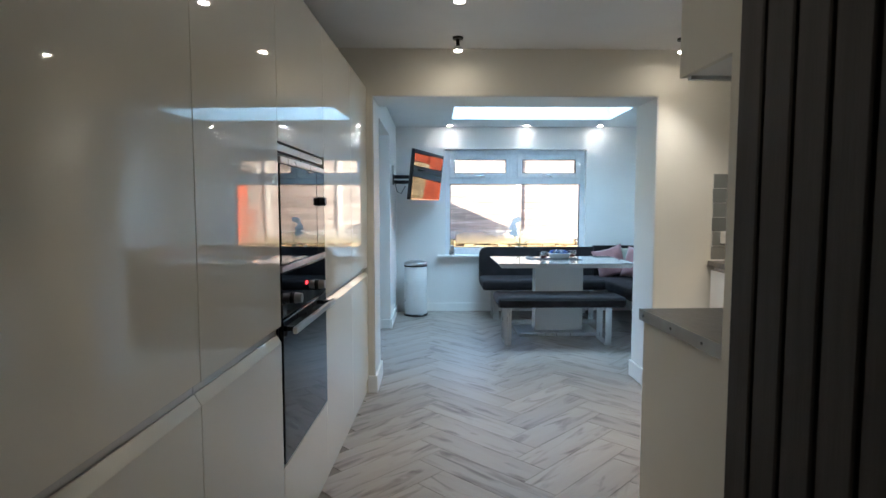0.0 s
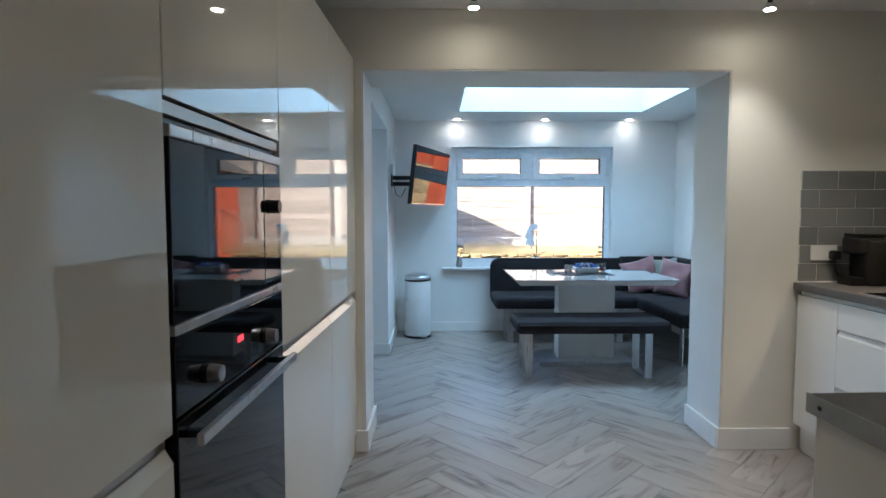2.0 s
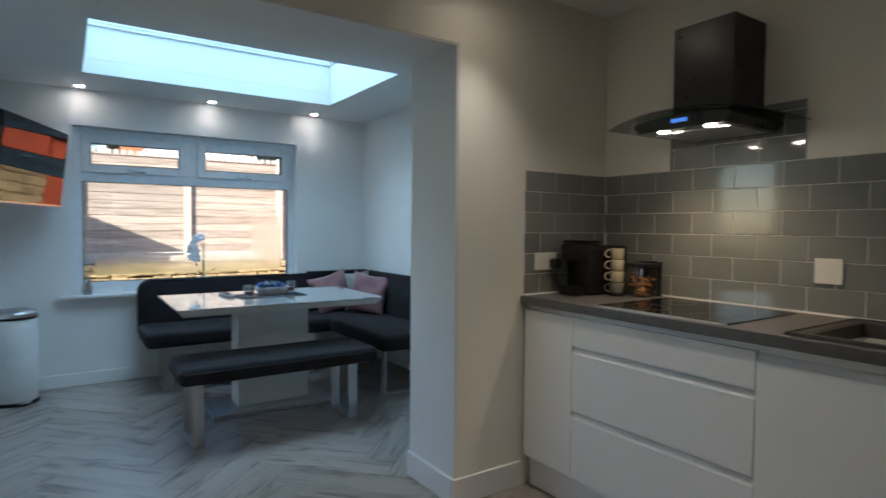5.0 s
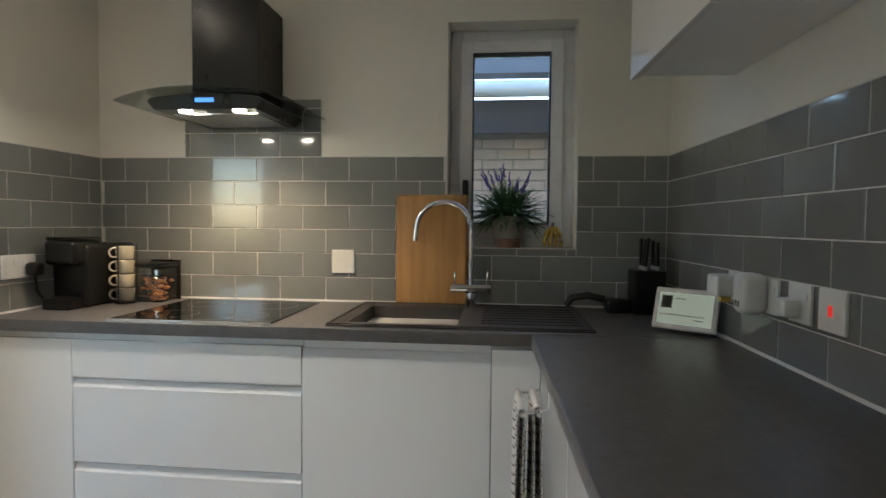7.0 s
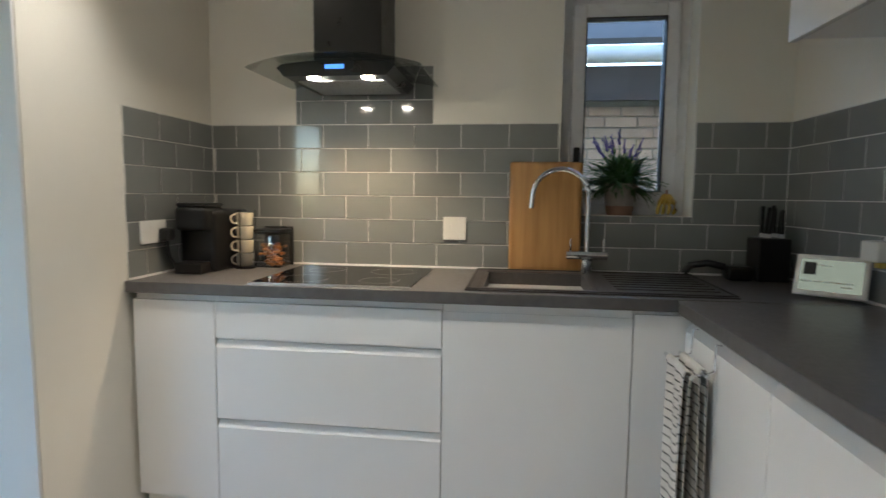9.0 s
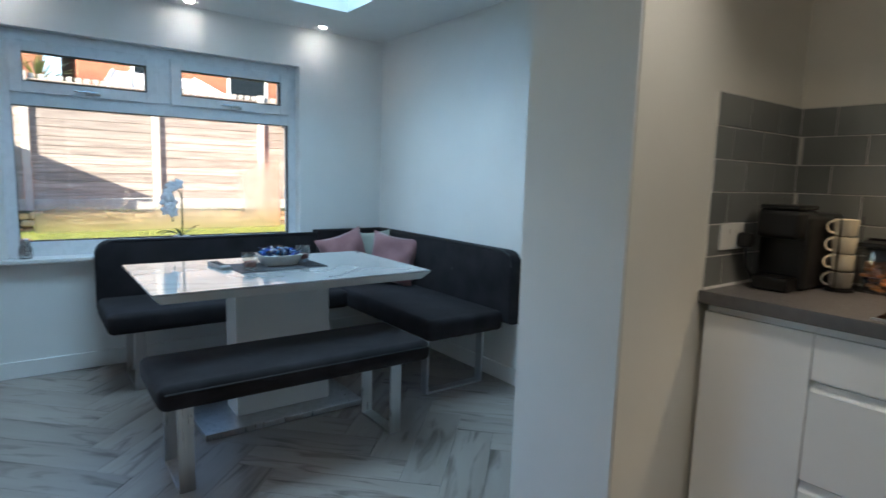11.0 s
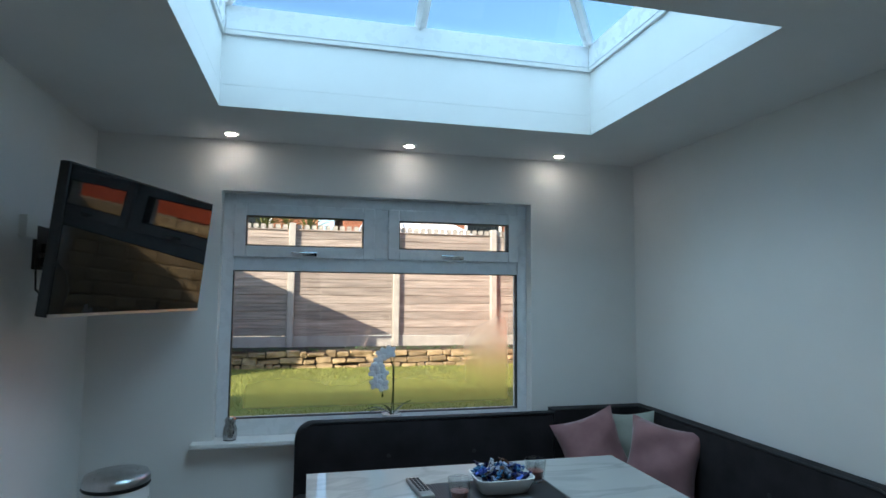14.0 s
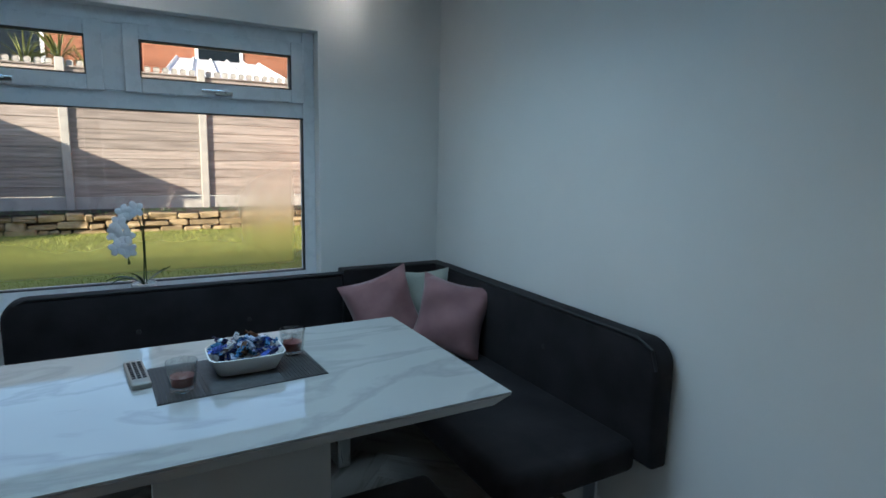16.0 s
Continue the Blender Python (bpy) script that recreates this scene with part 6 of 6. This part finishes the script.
q = [bm.verts.new(v) for v in ((1.6, 18.9, 2.90), (5.2, 18.9, 2.90), (4.45, 21.8, 3.96), (2.3, 21.8, 3.96))]
bm.faces.new(q)
r = bmesh.ops.extrude_face_region(bm, geom=bm.faces[:])
bmesh.ops.translate(bm, verts=[g for g in r["geom"] if isinstance(g, bmesh.types.BMVert)], vec=(0, 0, 0.02))
part("glazing", bm, M_UPVC, cons, "pale roof glazing", smooth=False)


def house(x0, y0, w, label):
    h = thing("house", (x0 + w / 2, y0 + 4, 0.3), label, "house", "houses beyond the fence")
    part("wall", box(x0, y0, 0.2, x0 + w, y0 + 8, 5.6), M_BRICK, h, smooth=False)
    bmr = bmesh.new()
    prism(bmr, [(y0 - 0.3, 5.55), (y0 + 8.3, 5.55), (y0 + 4, 7.9)], (0, 1, 0), (0, 0, 1), (w + 0.4, 0, 0), (x0 - 0.2, 0, 0))
    part("roof", bmr, M_ROOFTILE, h, smooth=False)
    for k in range(70):
        part("brick_course", box(x0 - 0.005, y0 - 0.012, 0.3 + k * 0.075, x0 + w + 0.005, y0 - 0.002, 0.3 + k * 0.075 + 0.062), M_BRICK, h, smooth=False)
    for wx in (0.2, 0.62):
        for wz in (1.2, 3.35):
            wdw = part("window", xz_ring(bmesh.new(), x0 + w * wx, x0 + w * wx + 1.3, wz, wz + 1.25, 0.09, y0 - 0.05, y0 + 0.05), M_UPVC, h)
            part("glass", box(x0 + w * wx + 0.09, y0 - 0.02, wz + 0.09, x0 + w * wx + 1.21, y0 - 0.013, wz + 1.16), M_BLACKGLASS, wdw, smooth=False)
            part("sill", box(x0 + w * wx - 0.06, y0 - 0.12, wz - 0.08, x0 + w * wx + 1.36, y0 - 0.013, wz - 0.01), M_TRIM, wdw)
    return h


house(1.5, 22.2, 6.5, "orange brick two-storey house behind the conservatory")
house(-6.5, 22.5, 7.2, "orange brick two-storey house beyond the fence")
shd = thing("outbuilding", (-1.6, 18.0, 0.3), "low outbuilding with a pale felt roof", "shed")
part("wall", box(-3.4, 17.6, 0.2, -0.35, 19.6, 2.45), M_RENDER, shd, smooth=False)
bm = bmesh.new()
prism(bm, [(-3.6, 2.45), (-0.2, 2.45), (-2.0, 3.2)], (1, 0, 0), (0, 0, 1), (0, 2.3, 0), (0, 17.4, 0))
part("roof", bm, M_CONCRETE, shd, smooth=False)

# ---- pieces of walls and floor ----
# dark slats on the wall beside the entrance
slat_me = None
wall_sl = bpy.data.objects["wall_slatted"]
for k in range(36):
    y = 1.105 - 0.086 * (k + 1)
    if y < -2.2:
        break
    if slat_me is None:
        o = part("slat", box(0.470, 0.0, 0.0, 0.489, 0.074, ZC - 0.004, bevel=0.003, seg=1), M_SLAT, wall_sl, smooth=False)
        slat_me = o.data
    else:
        o = new("slat", slat_me)
        o.parent = wall_sl
    o.matrix_basis = Matrix.Translation((0, y, 0.002))

# glazed wall tiles, half-lapped courses, joints recessed
TW, TH, TG = 0.1970, 0.0978, 0.0035
tile_meshes = {}


def tile(parent, axis, p, q0, q1, z0, z1, n):
    """One tile on a wall; axis: the way along the wall; p: the wall's plane; n: its outward sign."""
    w, h = round(q1 - q0, 4), round(z1 - z0, 4)
    if w < 0.012 or h < 0.012:
        return
    key = (axis, n, w, h)
    if key not in tile_meshes:
        d0, d1 = (0.0015, 0.0075) if n > 0 else (-0.0075, -0.0015)
        b = box(d0, 0, 0, d1, w, h, bevel=0.0012, seg=1) if axis == 'y' else box(0, d0, 0, w, d1, h, bevel=0.0012, seg=1)
        tile_meshes[key] = finish(b, "tile", M_TILE, False)
    o = new("tile", tile_meshes[key])
    o.parent = parent
    o.matrix_basis = Matrix.Translation((p, q0, z0) if axis == 'y' else (q0, p, z0))


def tile_field(parent, axis, p, a, b, z0, z1, n, start, hole=None):
    k, z = 0, z0
    while z < z1 - 0.01:
        zt = min(z + TH, z1)
        q = start - (TW + TG) * 16 + ((TW + TG) / 2 if k % 2 else 0)
        while q < b:
            lo, hi = max(q, a), min(q + TW, b)
            if hi > lo:
                spans = [(lo, hi, z, zt)]
                if hole and hi > hole[0] and lo < hole[1] and zt > hole[2]:
                    spans = []
                    if lo < hole[0]:
                        spans.append((lo, hole[0] - 0.002, z, zt))
                    if hi > hole[1]:
                        spans.append((hole[1] + 0.002, hi, z, zt))
                    if z < hole[2]:
                        spans.append((max(lo, hole[0]), min(hi, hole[1]), z, hole[2] - 0.002))
                for s in spans:
                    tile(parent, axis, p, *s, n)
            q += TW + TG
        z += TH + TG
        k += 1


ZTILE = 1.552
bm = box(XK - 0.0058, YR, ZT, XK - 0.0004, KY0 - 0.001, ZTILE)
bx(bm, XK - 0.0058, KY0, ZT, XK - 0.0004, KY1, KZ0 - 0.001)
bx(bm, XK - 0.0058, KY1 + 0.001, ZT, XK - 0.0004, YK - 0.001, ZTILE)
bx(bm, XK - 0.0058, 2.955, ZTILE, XK - 0.0004, 3.560, 1.79)
tw1 = struct("tiling_window_wall", bm, M_GROUT, "grey glazed metro tiles with pale grout")
tile_field(tw1, 'y', XK, YR + 0.009, YK - 0.009, ZT + 0.004, ZTILE, -1, 3.339, (KY0 - 0.004, KY1 + 0.004, KZ0))
tile_field(tw1, 'y', XK, 2.957, 3.558, ZTILE + 0.0005, 1.79, -1, 3.339)
tw2 = struct("tiling_return_wall", box(0.70, YR + 0.0004, ZT, XK - 0.004, YR + 0.0058, ZTILE), M_GROUT, "grey glazed metro tiles with pale grout")
tile_field(tw2, 'x', YR, 0.702, XK - 0.009, ZT + 0.004, ZTILE, 1, 1.367)
tw3 = struct("tiling_side_wall", box(1.853, YK - 0.0058, ZT, XK - 0.004, YK - 0.0004, ZTILE), M_GROUT, "grey glazed metro tiles with pale grout")
tile_field(tw3, 'x', YK, 1.855, XK - 0.009, ZT + 0.004, ZTILE, -1, 1.960)
bm = box(XK - 0.012, YR + 0.010, ZT, XK - 0.0076, YK - 0.012, ZT + 0.008)
bx(bm, 1.853, YK - 0.012, ZT, XK - 0.014, YK - 0.0076, ZT + 0.008)
struct("trim_sealant", bm, M_TRIM, "white sealant bead along the worktop")
struct("trim_sealant_return", box(0.70, YR + 0.0076, ZT, XK - 0.014, YR + 0.012, ZT + 0.008), M_TRIM, "white sealant bead along the peninsula")
# the return wall and all that stands against it are a little askew
TURN_R = Matrix.Translation((XK, YR, 0)) @ Matrix.Rotation(math.radians(1.75), 4, 'Z') @ Matrix.Translation((-XK, -YR, 0))
for ob in [o for o in bpy.data.objects if o.parent is None]:
    kind_of, at = ob.name.split(".")[0], ob.matrix_basis.translation
    near_wall = kind_of in ("wall_socket", "cooker_switch", "plug_adapter", "air_freshener", "plug") and at.y < 2.0
    if near_wall or kind_of in ("tiling_return_wall", "trim_sealant_return", "wall_return", "peninsula_cabinet", "wall_cabinet", "towel_rail", "tea_towel") or (kind_of == "worktop" and at.x > 1.0):
        ob.matrix_basis = TURN_R @ ob.matrix_basis

# herringbone planks, each with a fine bevelled edge
PL, PW = 0.72, 0.18
fl = bpy.data.objects["floor"]
b = box(0.0008, 0.0008, -0.006, PL - 0.0008, PW - 0.0008, 0.0, bevel=0.0010, seg=1)
plank = finish(b, "plank", M_PLANK, False)
cnt = 0
R45 = Matrix.Rotation(math.radians(45), 4, 'Z')
inv = R45.inverted()
seats = []
for i in range(-70, 71):
    for j in range(-12, 13):
        u, v = i * PW + j * PL, i * PW - j * PL
        for kind in (0, 1):
            m = R45 @ Matrix.Translation((u, v, 0)) if kind == 0 else R45 @ Matrix.Translation((u + PL, v + PW - PL, 0)) @ Matrix.Rotation(math.pi / 2, 4, 'Z') @ Matrix.Translation((0, -PW, 0))
            if kind == 1:
                m = R45 @ Matrix.Translation((u + PW, v + PW, 0)) @ Matrix.Rotation(math.pi / 2, 4, 'Z')
            c = m @ Vector((PL / 2, PW / 2, 0)) + Vector((0.45, 3.0, 0))
            if -0.95 < c.x < 2.75 and 0.6 < c.y < 7.35 and not (c.x < -0.80 and c.y < 4.3):
                seats.append((c.y, c.x, Matrix.Translation((0.45, 3.0, 0)) @ m))
for y, x, m in seats:
    o = new("plank", plank)
    o.parent = fl
    o.matrix_basis = m
